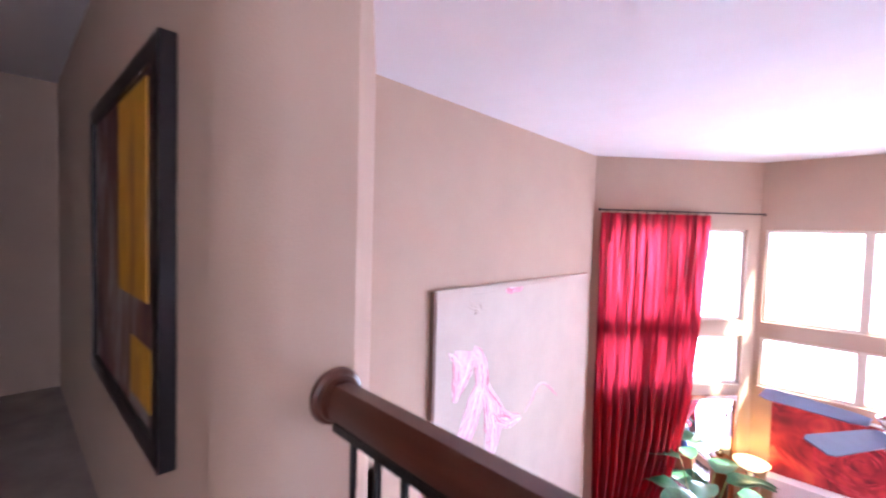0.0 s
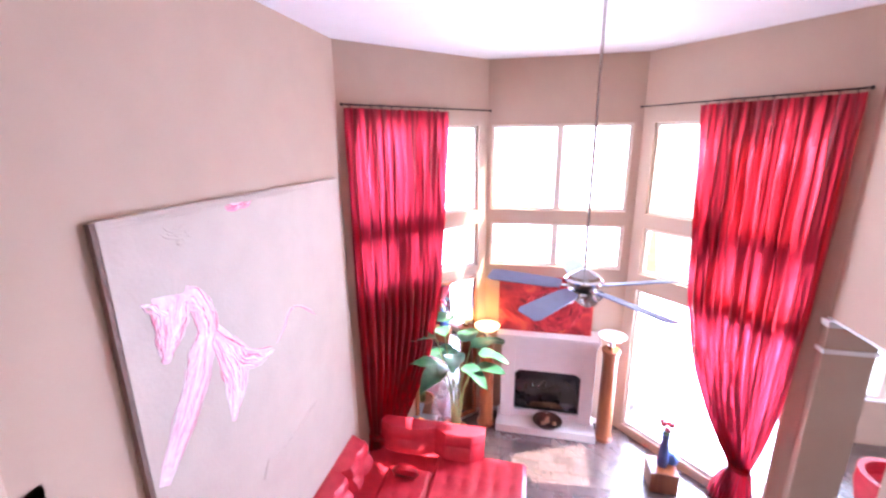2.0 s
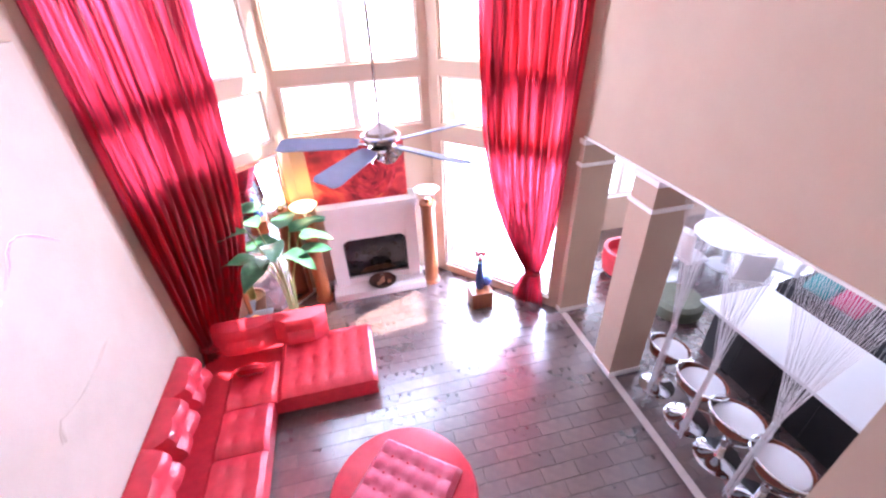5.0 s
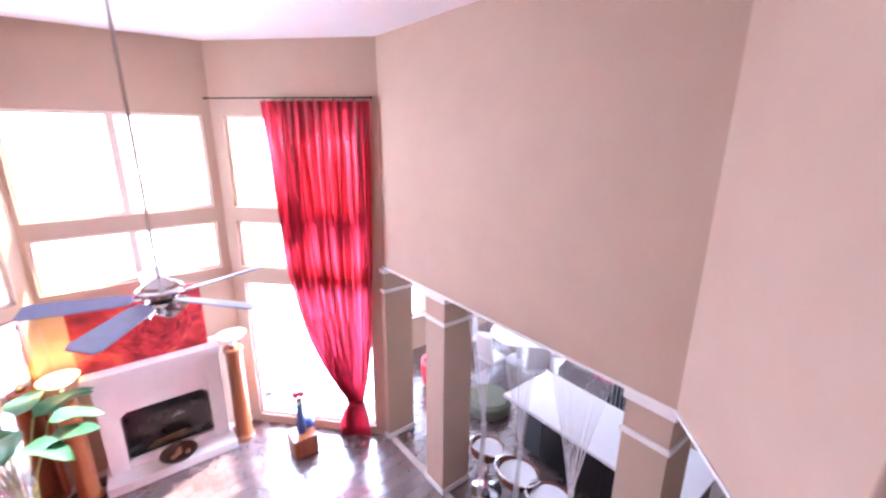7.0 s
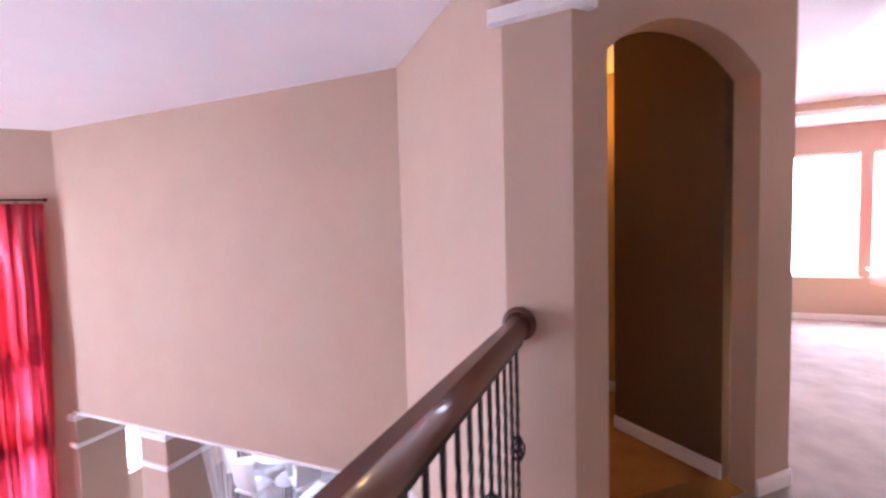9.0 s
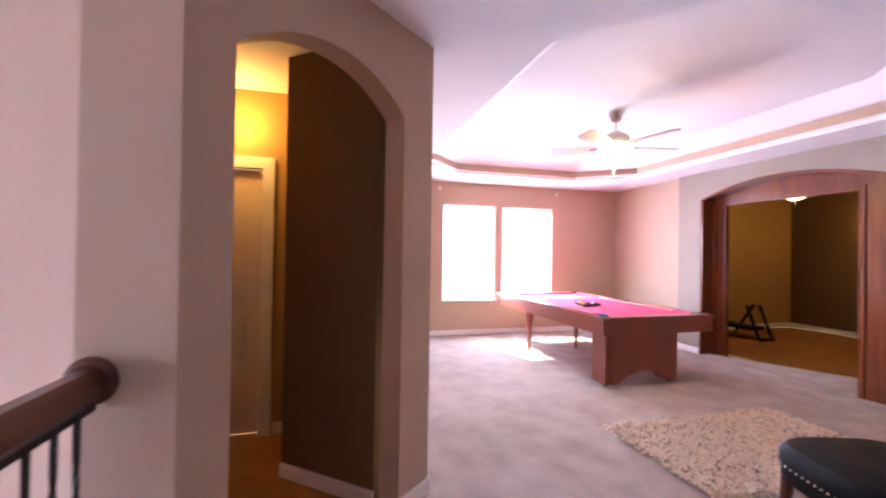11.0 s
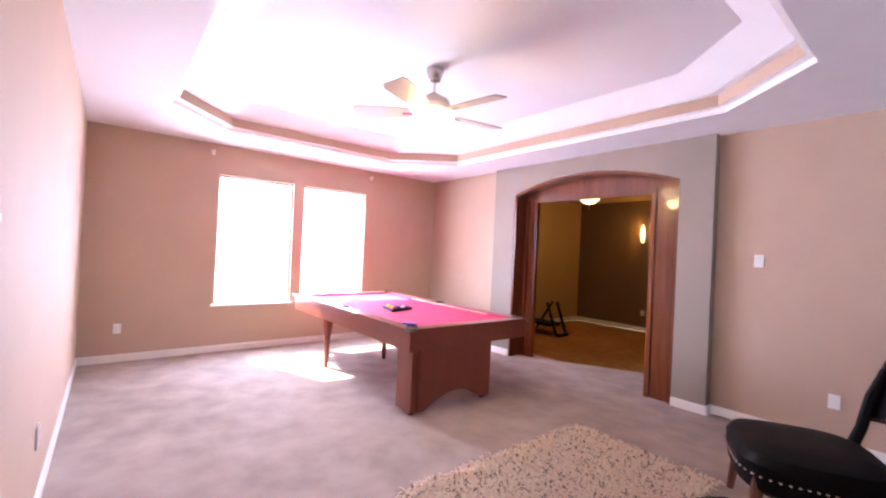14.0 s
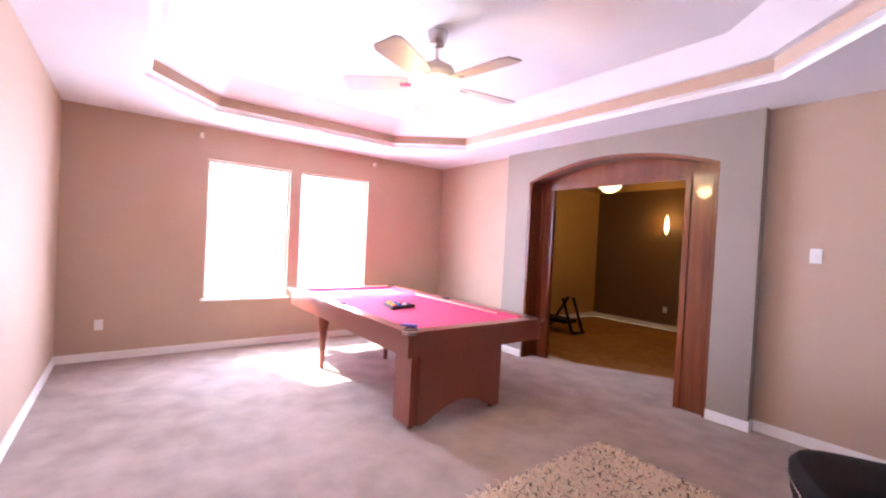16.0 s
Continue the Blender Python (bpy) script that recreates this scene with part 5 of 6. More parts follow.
bmesh.ops.remove_doubles(bm, verts=bm.verts, dist=0.0005)
bmesh.ops.solidify(bm, geom=bm.faces[:], thickness=0.012)
part("shell", bm, M_STOOLW, stool)
bm = bmesh.new()
lathe(bm, [(0.03, 0.68), (0.19, 0.69), (0.212, 0.73), (0.20, 0.765), (0.14, 0.78), (0.03, 0.775)], 28)
part("seat_pad", bm, M_WHITE, stool, "white padded seat")
bm = bmesh.new()
tube(bm, [(0.245 * math.cos(a), 0.245 * math.sin(a), 0.77 + 0.14 * (0.5 - 0.5 * math.cos(a)) ** 1.5) for a in [math.pi * (0.35 + 1.3 * k / 16) for k in range(17)]], 0.013, 8)
part("back_rim", bm, M_CHROME, stool)
WIDER = Matrix.Diagonal((1.14, 1.14, 1.0, 1.0))
stool.matrix_world = pose(3.60, 3.72, FL, 0, 0, 5) @ WIDER
for y, turn in ((3.12, -8), (2.56, 10), (2.00, -4)):
    copy_thing(stool, pose(3.60, y, FL, 0, 0, turn) @ WIDER)


def string_curtain(at, y_top, y_tie, z_tie, n, seed, label):
    """Strings that hang from the soffit and are gathered to one tail."""
    rnd = random.Random(seed)
    x = at
    c = thing("string_curtain", (x, y_tie, FL), label, "string curtain", "string curtains at the bar")
    zt = SOF - 0.04 - FL
    for i in range(n):
        u = i / (n - 1)
        y0 = y_top[0] + (y_top[1] - y_top[0]) * u - y_tie
        bm = bmesh.new()
        d = rnd.uniform(-0.025, 0.025)
        e = rnd.uniform(-0.025, 0.025)
        tube(bm, [(0, y0, zt), (d * 0.5, y0 * 0.5, (zt + z_tie - FL) / 2 + 0.05), (d, e, z_tie - FL), (d * 1.2, e * 1.3 + 0.02, 0.9), (d * 1.3, e * 1.5 + 0.03, rnd.uniform(0.05, 0.25))], 0.0032, 4)
        part("string", bm, M_STRING, c)
    bm = bmesh.new()
    lathe(bm, [(0.03, z_tie - FL - 0.02), (0.036, z_tie - FL), (0.03, z_tie - FL + 0.02)], 12)
    part("tie", bm, M_STRING, c)


string_curtain(3.30, (3.98, 3.42), 3.52, -2.45, 26, 1, "white string curtain gathered by the column")
string_curtain(3.30, (3.40, 2.66), 2.86, -2.45, 30, 2, "white string curtain gathered over the bar stools")
string_curtain(3.30, (2.64, 1.75), 2.10, -2.45, 34, 3, "white string curtain gathered at the bar end")
rnd = random.Random(9)
sc = thing("string_screen", (6.05, 3.4, FL), "loose white string screen behind the bar", "string curtain")
for i in range(44):
    bm = bmesh.new()
    y = -1.3 + 2.6 * i / 43
    tube(bm, [(0, y, -0.46 - FL), (rnd.uniform(-0.02, 0.02), y + rnd.uniform(-0.02, 0.02), 0.06)], 0.0035, 4)
    part("string", bm, M_STRING, sc)

# dining corner seen past the columns
dt = thing("dining_table", (6.9, 6.0, FL), "round white dining table on a pedestal", "table")
bm = bmesh.new()
lathe(bm, [(0.70, 0.72), (0.72, 0.735), (0.70, 0.76), (0.02, 0.76)], 40)
part("top", bm, M_WHITE, dt)
bm = bmesh.new()
lathe(bm, [(0.32, 0.0), (0.30, 0.03), (0.07, 0.08), (0.06, 0.60), (0.16, 0.72)], 28)
part("pedestal", bm, M_WHITE, dt)
ch = thing("dining_chair", (5.95, 6.0, FL), "white upholstered dining chair at the round table", "chair", "chairs round the dining table")
bm = bmesh.new()
cushion(bm, 0.50, 0.50, 0.10, 1, 1, Matrix.Translation((0, 0, 0.40)), 0.0, 0.04)
part("seat", bm, M_WHITE, ch)
bm = bmesh.new()
cushion(bm, 0.50, 0.60, 0.09, 1, 1, Matrix.Translation((-0.22, 0, 0.75)) @ Matrix.Rotation(radians(-98), 4, "Y") @ Matrix.Rotation(radians(90), 4, "Z"), 0.0, 0.035)
part("backrest", bm, M_WHITE, ch)
for x in (-0.2, 0.2):
    for y in (-0.2, 0.2):
        bm = bmesh.new()
        tube(bm, [(x, y, 0.40), (x * 1.1, y * 1.1, 0.0)], [0.02, 0.014], 8)
        part("leg", bm, M_CHROME, ch)
for a in (60, 120, 180, 240, 300):
    copy_thing(ch, pose(6.9 - 0.95 * math.cos(radians(a)), 6.0 - 0.95 * math.sin(radians(a)), FL, 0, 0, a))
M_GREYSOFA = mat("charcoal_fabric", (0.05, 0.05, 0.058), 0.9, var=0.2, scale=30, bump=0.4, bscale=200)
ds = thing("dark_sofa", (7.5, 3.85, FL), "charcoal fabric sofa behind the bar", "sofa", rz=90)
bm = bmesh.new()
cushion(bm, 2.2, 0.9, 0.40, 3, 1, Matrix.Translation((0, 0, 0.03)), 0.02, 0.06)
part("seat", bm, M_GREYSOFA, ds)
bm = bmesh.new()
cushion(bm, 2.2, 0.25, 0.85, 3, 1, Matrix.Translation((0, -0.42, 0.03)), 0.02, 0.08)
part("backrest", bm, M_GREYSOFA, ds)
for nm, y, m_, lab in (("cushion", 3.93, mat("hot_pink_fabric", (0.62, 0.05, 0.18), 0.8, var=0.1), "hot pink cushion on the dark sofa"), ("cushion", 4.42, mat("turquoise_fabric", (0.06, 0.35, 0.36), 0.8, var=0.1), "turquoise cushion on the dark sofa")):
    q = thing(nm, (7.36, y, FL + 0.44), lab, "cushion")
    bm = bmesh.new()
    cushion(bm, 0.42, 0.42, 0.14, 1, 1, Matrix.Rotation(radians(-35), 4, "Y") @ Matrix.Translation((0, 0, 0.12)), 0.0, 0.06)
    part("cover", bm, m_, q)
egg = thing("red_tub_chair", (4.75, 6.35, FL), "round red tub chair with a dark rim", "chair")
bm = bmesh.new()
lathe(bm, [(0.30, 0.03), (0.40, 0.12), (0.45, 0.40), (0.44, 0.62), (0.36, 0.62), (0.33, 0.42), (0.02, 0.40)], 32)
part("shell", bm, M_LEATHER, egg)
bm = bmesh.new()
lathe(bm, [(0.32, 0.0), (0.33, 0.03), (0.28, 0.035)], 28)
part("base", bm, M_BLACK, egg)
poof = thing("round_pouf", (5.0, 5.1, FL), "low grey-green round pouf", "pouf")
bm = bmesh.new()
lathe(bm, [(0.40, 0.01), (0.44, 0.08), (0.44, 0.26), (0.38, 0.33), (0.05, 0.34)], 32)
part("cover", bm, mat("grey_green_fabric", (0.17, 0.18, 0.13), 0.9, var=0.15, scale=30, bump=0.3, bscale=200), poof)
pl2 = thing("dining_plant", (8.2, 7.3, FL), "leafy green plant in a white pot by the dining windows", "plant")
bm = bmesh.new()
lathe(bm, [(0.16, 0.0), (0.22, 0.40), (0.20, 0.40), (0.03, 0.36)], 24)
part("pot", bm, M_WHITE, pl2)
rnd = random.Random(3)
plant_keep, plant = plant, pl2
for i in range(18):
    a, h, r = i * 2.4, rnd.uniform(0.9, 1.9), rnd.uniform(0.1, 0.4)
    tip = Vector((r * math.cos(a), r * math.sin(a), h))
    bm = bmesh.new()
    tube(bm, [(0, 0, 0.36), tip * 0.6 + Vector((0, 0, 0.3)), tip], [0.012, 0.009, 0.006], 6)
    part("stem", bm, M_STEM, pl2)
    leaf(tip, a, rnd.uniform(-0.2, 0.4), rnd.uniform(0.35, 0.5), rnd.uniform(0.16, 0.24))
plant = plant_keep
bm = bmesh.new()
box(bm, XR - 0.02, XR + 0.085, 1.0, 5.56, FL + 0.001, FL + 0.012)
bevel(bm, 0.003, 1)
struct("threshold_strip", bm, mat("pale_stone_strip", (0.50, 0.42, 0.38), 0.5, var=0.1, scale=12), "pale stone strip between the two tiled floors", "trim")
for nm, p0, p1 in (("baseboard_bay_left", BAY[0], BAY[1]), ("baseboard_bay_centre", BAY[1], BAY[2]), ("baseboard_mural", (XL, 1.485), (XL, 5.68))):
    baseboard(nm, p0, p1, -0.016, FL, 0.10)

# ---- things: game room ----
def plate(at, rz, label, kind):
    p = thing(kind, at, label, kind.replace("_", " "), rz=rz)
    bm = bmesh.new()
    box(bm, -0.037, 0.037, -0.006, 0.0, -0.058, 0.058)
    bevel(bm, 0.003, 1)
    cover = part("plate", bm, M_PLATE, p)
    if kind == "light_switch":
        bm = bmesh.new()
        box(bm, -0.006, 0.006, -0.016, -0.006, -0.010, 0.012)
        part("toggle", bm, M_PLATE, cover)
    else:
        for z in (-0.022, 0.022):
            bm = bmesh.new()
            box(bm, -0.014, 0.014, -0.008, -0.006, z - 0.014, z + 0.014)
            bevel(bm, 0.002, 1)
            part("socket", bm, M_TRIM, cover)


plate((2.46, GY1 + 0.002, 1.515), 180, "white double light switch plate on the tan wall", "light_switch")
plate((1.92, GY1 + 0.002, 0.39), 180, "white outlet plate on the tan wall", "power_outlet")
plate((GX - 0.002, -1.70, 0.39), 90, "white outlet plate under the window wall corner", "power_outlet")
plate((4.25, GY0 - 0.002, 0.42), 0, "white outlet plate on the side wall", "power_outlet")
plate((2.98, GY0 - 0.002, 1.50), 0, "white switch plate beside the hall corner", "light_switch")
plate((5.40, TY1 + 0.002, 0.38), 180, "white outlet plate on the dark wall", "power_outlet")
for y in (-2.60, -4.92):
    br = thing("curtain_bracket", (GX - 0.001, y, 2.62), "small white empty curtain bracket over the window", "bracket", "brackets over the window")
    bm = bmesh.new()
    box(bm, -0.012, 0.0, -0.02, 0.02, -0.03, 0.03)
    bevel(bm, 0.003, 1)
    part("plate", bm, M_PLATE, br)
    bm = bmesh.new()
    tube(bm, [(-0.01, 0, 0.0), (-0.07, 0, 0.0), (-0.085, 0, 0.02)], 0.007, 7)
    part("hook", bm, M_PLATE, br)
vent = thing("ceiling_vent", (6.1, -3.65, CE + 0.298), "small white round vent in the tray ceiling", "vent")
bm = bmesh.new()
lathe(bm, [(0.05, -0.018), (0.07, -0.010), (0.075, 0.0)], 20)
part("cover", bm, M_PLATE, vent)

# shaggy rug
RUG = (2.28, 3.35, -4.80, -3.02)
rug = thing("shag_rug", ((RUG[0] + RUG[1]) / 2, (RUG[2] + RUG[3]) / 2, 0.001), "beige shaggy rug flecked with brown on the carpet", "rug")
bm = bmesh.new()
hw, hd = (RUG[1] - RUG[0]) / 2, (RUG[3] - RUG[2]) / 2
box(bm, -hw + 0.02, hw - 0.02, -hd + 0.02, hd - 0.02, 0.0, 0.012)
part("backing", bm, mat("rug_backing", (0.45, 0.34, 0.25), 0.95, var=0.2, scale=20), rug)
M_SHAG = bpy.data.materials.new("shag_yarn")
M_SHAG.use_nodes = True
nt = M_SHAG.node_tree
geo = nt.nodes.new("ShaderNodeNewGeometry")
rp = nt.nodes.new("ShaderNodeValToRGB")
for i, (p, c) in enumerate(((0.0, (0.10, 0.055, 0.03)), (0.09, (0.28, 0.17, 0.10)), (0.15, (0.80, 0.61, 0.45)), (1.0, (0.90, 0.79, 0.64)))):
    e = rp.color_ramp.elements[i] if i < 2 else rp.color_ramp.elements.new(p)
    e.position, e.color = p, (*c, 1)
nt.links.new(geo.outputs["Random Per Island"], rp.inputs[0])
nt.links.new(rp.outputs[0], nt.nodes["Principled BSDF"].inputs["Base Color"])
nt.nodes["Principled BSDF"].inputs["Roughness"].default_value = 0.9
rng = np.random.default_rng(3)
vs, fs = [], []
for i in range(15000):
    x, y = rng.uniform(-hw, hw), rng.uniform(-hd, hd)
    a, L, w = rng.uniform(0, 6.283), rng.uniform(0.03, 0.08), rng.uniform(0.003, 0.0065)
    h = rng.uniform(0.014, 0.048)
    dx, dy = math.cos(a), math.sin(a)
    k = len(vs)
    for t, z, ww in ((0, 0.008, w), (0.45, h, w), (1.0, h * 0.75, w * 0.5)):
        vs += [(x + dx * L * t - dy * ww, y + dy * L * t + dx * ww, z), (x + dx * L * t + dy * ww, y + dy * L * t - dx * ww, z)]
    fs += [(k, k + 1, k + 3, k + 2), (k + 2, k + 3, k + 5, k + 4)]
me = bpy.data.meshes.new("pile")
me.from_pydata(vs, [], fs)
me.materials.append(M_SHAG)
pile = new("yarn", me)
pile.parent = rug
tagged(pile, "", "", "", "stuff")

# black leather chairs with nailheads
M_REDLEG = wood("dark_cherry_leg", (0.05, 0.012, 0.008), (0.12, 0.035, 0.02), 0.3, 2, 0.3)
def nail_row(pts, parent, r=0.008):
    for p in pts:
        bm = bmesh.new()
        bmesh.ops.create_icosphere(bm, subdivisions=1, radius=r, matrix=Matrix.Translation(p))
        part("nailhead", bm, M_CHROME, parent)


def leather_chair(at, rz, label):
    c = thing("leather_chair", at, label, "chair", "black leather chairs", rz=rz)
    bm = bmesh.new()
    rows = []
    prof = [(0.26, 0.26, 0.26), (0.285, 0.285, 0.29), (0.29, 0.29, 0.37), (0.295, 0.295, 0.43), (0.27, 0.27, 0.475), (0.20, 0.20, 0.505), (0.10, 0.10, 0.515)]
    for rx, ry, z in prof:
        row = []
        for i in range(36):
            a = 2 * math.pi * i / 36
            ca, sa = math.cos(a), math.sin(a)
            k = 1 / (abs(ca) ** 4 + abs(sa) ** 4) ** 0.25
            row.append(bm.verts.new((rx * ca * k, ry * sa * k, z)))
        rows.append(row)
    for a, b in zip(rows, rows[1:]):
        for i in range(36):
            bm.faces.new((a[i], a[(i + 1) % 36], b[(i + 1) % 36], b[i]))
    bm.faces.new(rows[0][::-1])
    bm.faces.new(rows[-1])
    seat_part = part("seat", bm, M_BLACKL, c)
    nail_row([(0.295 * math.cos(a) / (abs(math.cos(a)) ** 4 + abs(math.sin(a)) ** 4) ** 0.25, 0.295 * math.sin(a) / (abs(math.cos(a)) ** 4 + abs(math.sin(a)) ** 4) ** 0.25, 0.372) for a in [2 * math.pi * i / 64 for i in range(64)]], seat_part)
    for x, y in ((0.22, 0.22), (0.22, -0.22), (-0.22, 0.22), (-0.22, -0.22)):
        bm = bmesh.new()
        tube(bm, [(x, y, 0.35), (x * 1.03, y * 1.03, 0.18), (x * 1.12 - (0.05 if x < 0 else 0), y * 1.05, 0.0)], [0.030, 0.024, 0.018], 8)
        part("leg", bm, M_REDLEG, c)
    for y in (-0.24, 0.24):
        bm = bmesh.new()
        tube(bm, [(-0.24, y, 0.36), (-0.29, y, 0.55), (-0.32, y * 0.98, 0.75), (-0.37, y * 0.95, 0.93)], [0.028, 0.026, 0.024, 0.02], 8)
        part("back_post", bm, M_BLACKL, c)
    bm = bmesh.new()
    grid = []
    for j in range(7):
        v = j / 6
        row = []
        for i in range(13):
            u = i / 12 * 2 - 1
            x = -0.31 - 0.07 * v - 0.05 * (1 - u * u)
            z = 0.59 + 0.40 * v - 0.05 * (1 - v) * (1 - u * u) * -1 - 0.02 * u * u * v
            row.append(bm.verts.new((x, 0.27 * u, z)))
        grid.append(row)
    for a, b in zip(grid, grid[1:]):
        for i in range(12):
            bm.faces.new((a[i], a[i + 1], b[i + 1], b[i]))
    bmesh.ops.solidify(bm, geom=bm.faces[:], thickness=0.055)
    bevel(bm, 0.012, 2)
    back_part = part("backrest", bm, M_BLACKL, c)
    nails = []
    for i in range(23):
        u = i / 22 * 2 - 1
        for v in (0.06, 0.94):
            nails.append((-0.31 - 0.07 * v - 0.05 * (1 - u * u) + 0.006, 0.262 * u, 0.59 + 0.40 * v + 0.05 * (1 - v) * (1 - u * u) - 0.02 * u * u * v))
    for j in range(1, 10):
        v = j / 10
        for u in (-0.96, 0.96):
            nails.append((-0.31 - 0.07 * v - 0.05 * (1 - u * u) + 0.006, 0.27 * u, 0.59 + 0.40 * v - 0.02 * v))
    nail_row(nails, back_part, 0.006)
    c.scale = (1.18, 1.22, 0.97)
    return c


leather_chair((1.84, -4.72, 0), 25, "black leather armless chair with nailhead trim near the stair guard")
leather_chair((1.72, -3.40, 0), -15, "black leather armless chair with nailhead trim beside the rug")

# curved stair guard
guard = thing("stair_guard", (0.93, -5.52, 0), "curved stair guard with a thick wooden rail and iron scrollwork", "railing")
arc = [(0.48 * math.cos(a), 0.48 * math.sin(a)) for a in [math.radians(-80 + 320 * k / 44) for k in range(45)]]
bm = bmesh.new()
tube(bm, [(x, y, 1.10) for x, y in arc], 0.085, 12)
bmesh.ops.scale(bm, vec=(1, 1, 0.8), verts=bm.verts, space=Matrix.Translation((0, 0, -1.10)))
part("handrail", bm, wood("worn_brown_rail_wood", (0.16, 0.08, 0.055), (0.30, 0.17, 0.12), 0.35, 0, 0.3), guard)
for k, (x, y) in enumerate(arc):
    ob = new("baluster", B_KNOT if k % 3 == 1 else B_PLAIN)
    ob.parent = guard
    ob.matrix_local = Matrix.Translation((x, y, 0)) @ Matrix.Diagonal((1.2, 1.2, 1.17, 1))
    for z in (0.62, 0.70, 0.78, 0.86, 0.94):
        bm = bmesh.new()
        bmesh.ops.create_icosphere(bm, subdivisions=1, radius=0.014, matrix=Matrix.Translation((x * 1.02, y * 1.02, z + 0.04 * (k % 2))))
        part("bead", bm, M_CHROME if k % 2 else M_IRON, guard)
bm = bmesh.new()
tube(bm, [(x, y, 0.03) for x, y in arc], 0.03, 8)
part("shoe_rail", bm, M_RAIL, guard)

# ---- things: dim room ----
sconce = thing("wall_sconce", (5.42, TY1 + 0.001, 2.0), "glowing amber glass wall sconce", "lamp")
bm = bmesh.new()
lathe(bm, [(0.010, -0.16), (0.035, -0.08), (0.042, 0.02), (0.024, 0.16), (0.005, 0.22)], 18, Matrix.Translation((0, 0.09, 0)))
part("shade", bm, glow("amber_glow", (1.0, 0.62, 0.25), 1.05), sconce)
bm = bmesh.new()
box(bm, -0.03, 0.03, 0.0, 0.03, -0.12, 0.0)
bevel(bm, 0.006)
part("back_plate", bm, M_IRON, sconce)
fl = thing("flush_fan_light", (5.44, -8.2, CE), "flush ceiling fan with a lit cream glass bowl", "ceiling fan")
bm = bmesh.new()
lathe(bm, [(0.03, -0.30), (0.10, -0.285), (0.17, -0.23), (0.185, -0.18), (0.17, -0.17)], 28)
part("bowl", bm, glow("cream_glow", (1.0, 0.83, 0.50), 0.45), fl)
bm = bmesh.new()
lathe(bm, [(0.13, -0.17), (0.15, -0.10), (0.10, -0.02), (0.07, 0.0)], 24)
part("motor", bm, M_IRON, fl)
bm = bmesh.new()
tube(bm, [(0.0, 0.0, -0.30), (0.0, 0.0, -0.42)], 0.006, 6)
part("pull_chain", bm, M_NICKEL, fl)
for a in (200, 272, 344, 56, 128):
    bm = bmesh.new()
    blade(bm, 0.14, 0.62, 0.13, Matrix.Rotation(radians(a), 4, "Z") @ Matrix.Translation((0, 0, -0.13)) @ Matrix.Rotation(radians(10), 4, "X"))
    part("blade", bm, M_MAHOG, fl)
bench = thing("exercise_bench", (6.25, -8.35, 0), "folded black exercise bench on the carpet", "bench")
for pts in ([(-0.35, 0, 0.02), (-0.12, 0.0, 0.60)], [(-0.35, 0.3, 0.02), (-0.12, 0.3, 0.60)], [(0.35, 0.0, 0.02), (-0.02, 0.0, 0.60)], [(-0.38, 0, 0.03), (-0.38, 0.3, 0.03)]):
    bm = bmesh.new()
    tube(bm, pts, 0.028, 8)
    part("frame_tube", bm, M_IRON, bench)
bm = bmesh.new()
box(bm, -0.20, 0.55, -0.02, 0.32, 0.16, 0.22)
bevel(bm, 0.02)
part("pad", bm, M_BLACKL, bench)

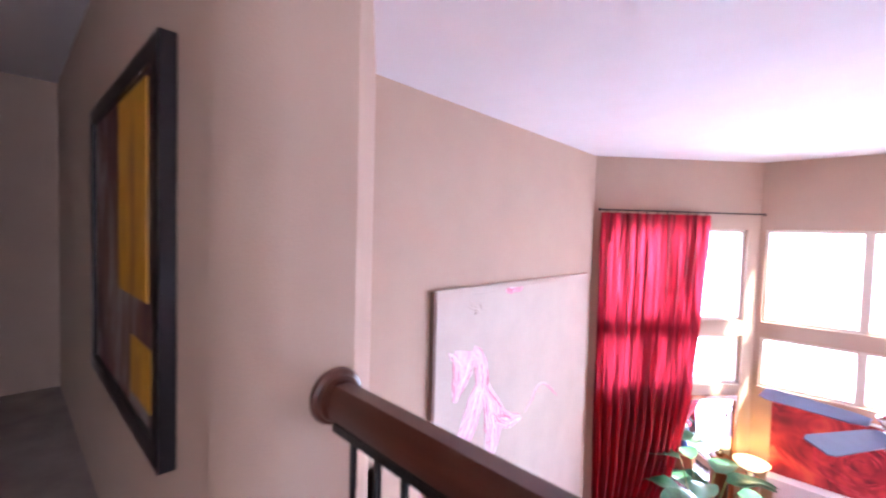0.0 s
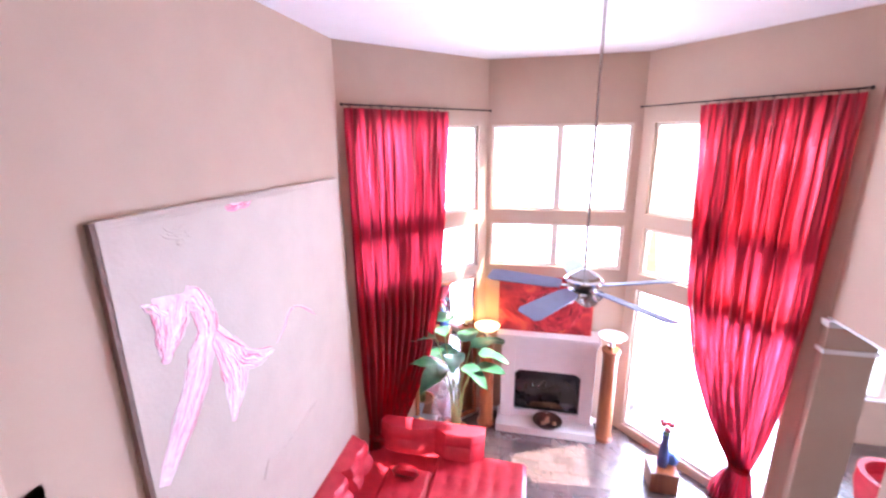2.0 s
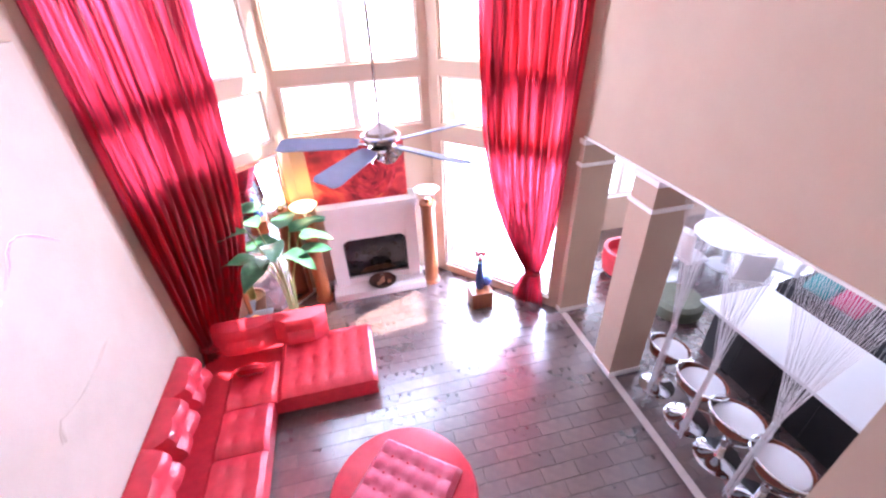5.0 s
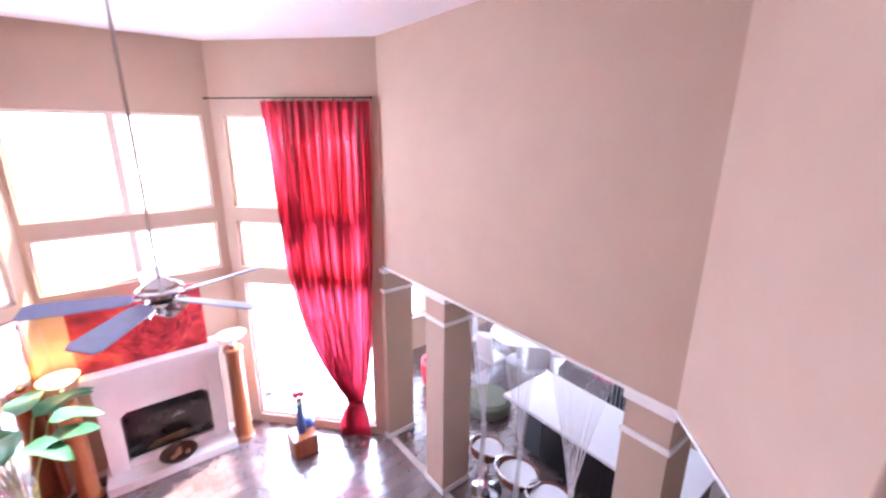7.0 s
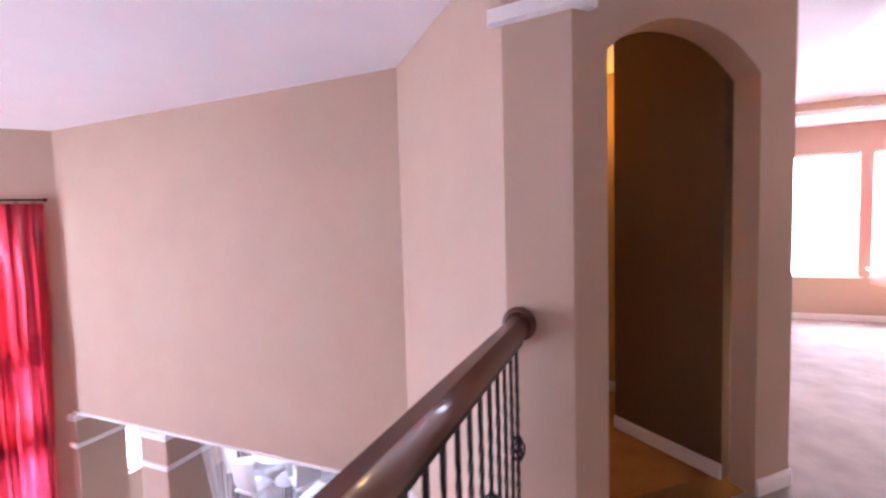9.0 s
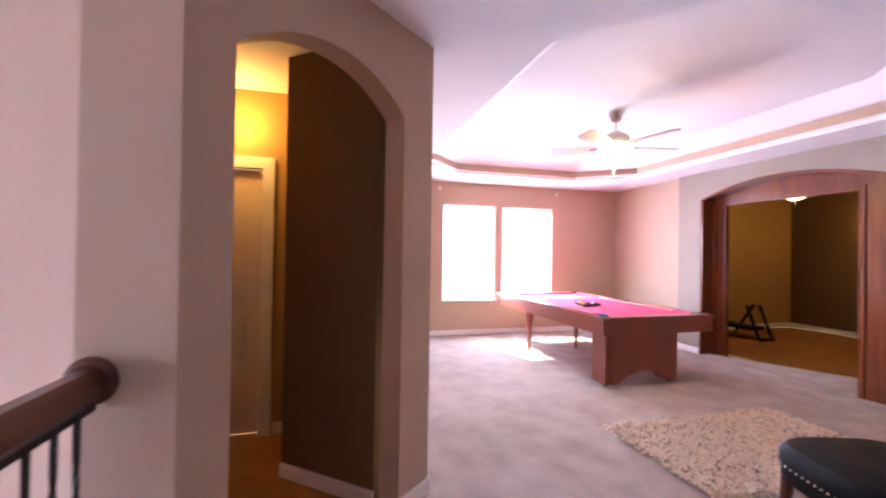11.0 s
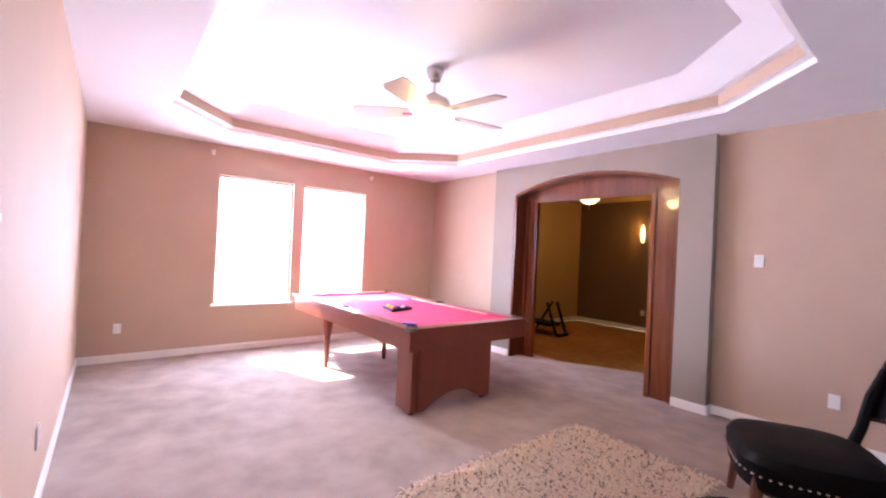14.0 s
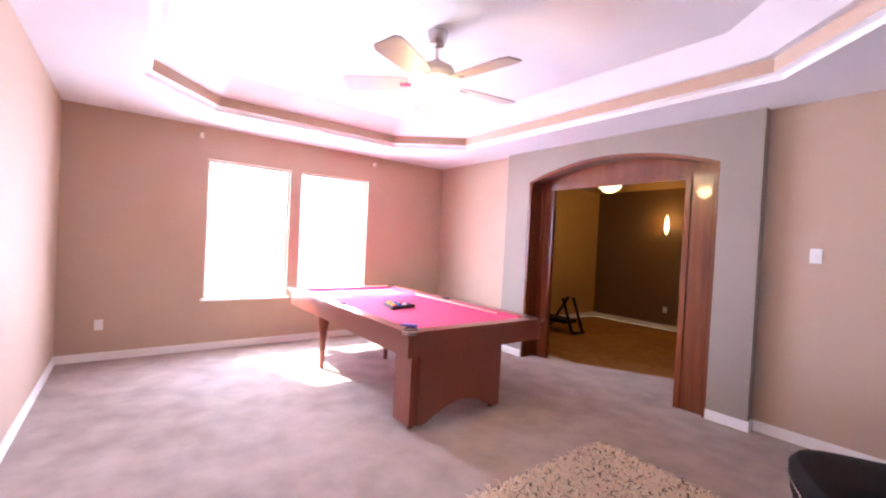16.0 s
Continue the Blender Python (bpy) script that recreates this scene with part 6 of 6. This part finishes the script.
# ---- floor tiles of the lower storey ----
def tile_mat(name, per_island):
    m = mat(name, (0.135, 0.088, 0.084), 0.24, scale=9, color2=(0.09, 0.058, 0.055), bump=0.08, bscale=30, spec=1.0, coat=1.0)
    m.node_tree.nodes["Principled BSDF"].inputs["Coat Roughness"].default_value = 0.21
    m.node_tree.nodes["Principled BSDF"].inputs["Coat IOR"].default_value = 1.8
    nt = m.node_tree
    b = nt.nodes["Principled BSDF"]
    src = [l.from_socket for l in nt.links if l.to_socket == b.inputs["Base Color"]][0]
    rnd_ = nt.nodes.new("ShaderNodeNewGeometry" if per_island else "ShaderNodeObjectInfo")
    hs = nt.nodes.new("ShaderNodeHueSaturation")
    rg = nt.nodes.new("ShaderNodeMapRange")
    rg.inputs["To Min"].default_value, rg.inputs["To Max"].default_value = 0.86, 1.16
    nt.links.new(rnd_.outputs["Random Per Island" if per_island else "Random"], rg.inputs["Value"])
    nt.links.new(rg.outputs[0], hs.inputs["Value"])
    nt.links.new(src, hs.inputs["Color"])
    nt.links.new(hs.outputs[0], b.inputs["Base Color"])
    return m


TLN, TWD, JT = 0.46, 0.20, 0.005
def tile_verts(x0, x1, y0, y1):
    c = 0.003
    lo = [(x0, y0, -0.011), (x1, y0, -0.011), (x1, y1, -0.011), (x0, y1, -0.011)]
    md = [(x, y, -c) for x, y, _ in lo]
    hi = [(x0 + c, y0 + c, 0), (x1 - c, y0 + c, 0), (x1 - c, y1 - c, 0), (x0 + c, y1 - c, 0)]
    fs = [(8, 9, 10, 11)]
    for i in range(4):
        j = (i + 1) % 4
        fs += [(i, j, 4 + j, 4 + i), (4 + i, 4 + j, 8 + j, 8 + i)]
    return lo + md + hi, fs


M_TILE, M_TILE2 = tile_mat("brown_tile", False), tile_mat("brown_tile_far", True)
v, f = tile_verts(JT / 2, TLN - JT / 2, JT / 2, TWD - JT / 2)
tme = bpy.data.meshes.new("tile")
tme.from_pydata(v, [], f)
tme.materials.append(M_TILE)
floor_lower = bpy.data.objects["floor_lower"]
VS, FS = [], []
count = 0
for r in range(-8, 43):
    y0 = r * TWD
    off = TLN / 2 if r % 2 else 0.0
    for q in range(-9, 21):
        x0 = q * TLN + off
        if x0 + TLN < XL - 0.2 or x0 > 9.0 or y0 > 7.7 + (1.0 if x0 > 3.2 else 0):
            continue
        near = -0.7 < x0 < 2.6 and 1.9 < y0 < 7.2 and count < 300
        if near:
            ob = new("tile", tme)
            ob.location = (x0, y0, FL)
            ob.parent = floor_lower
            count += 1
        else:
            v, f = tile_verts(x0 + JT / 2, x0 + TLN - JT / 2, y0 + JT / 2, y0 + TWD - JT / 2)
            k = len(VS)
            VS += [(x, y, z + FL) for x, y, z in v]
            FS += [tuple(k + i for i in g) for g in f]
me = bpy.data.meshes.new("floor_tiles")
me.from_pydata(VS, [], FS)
me.materials.append(M_TILE2)
far = new("floor_tiles", me)
far.parent = floor_lower
tagged(far, "", "", "", "stuff")
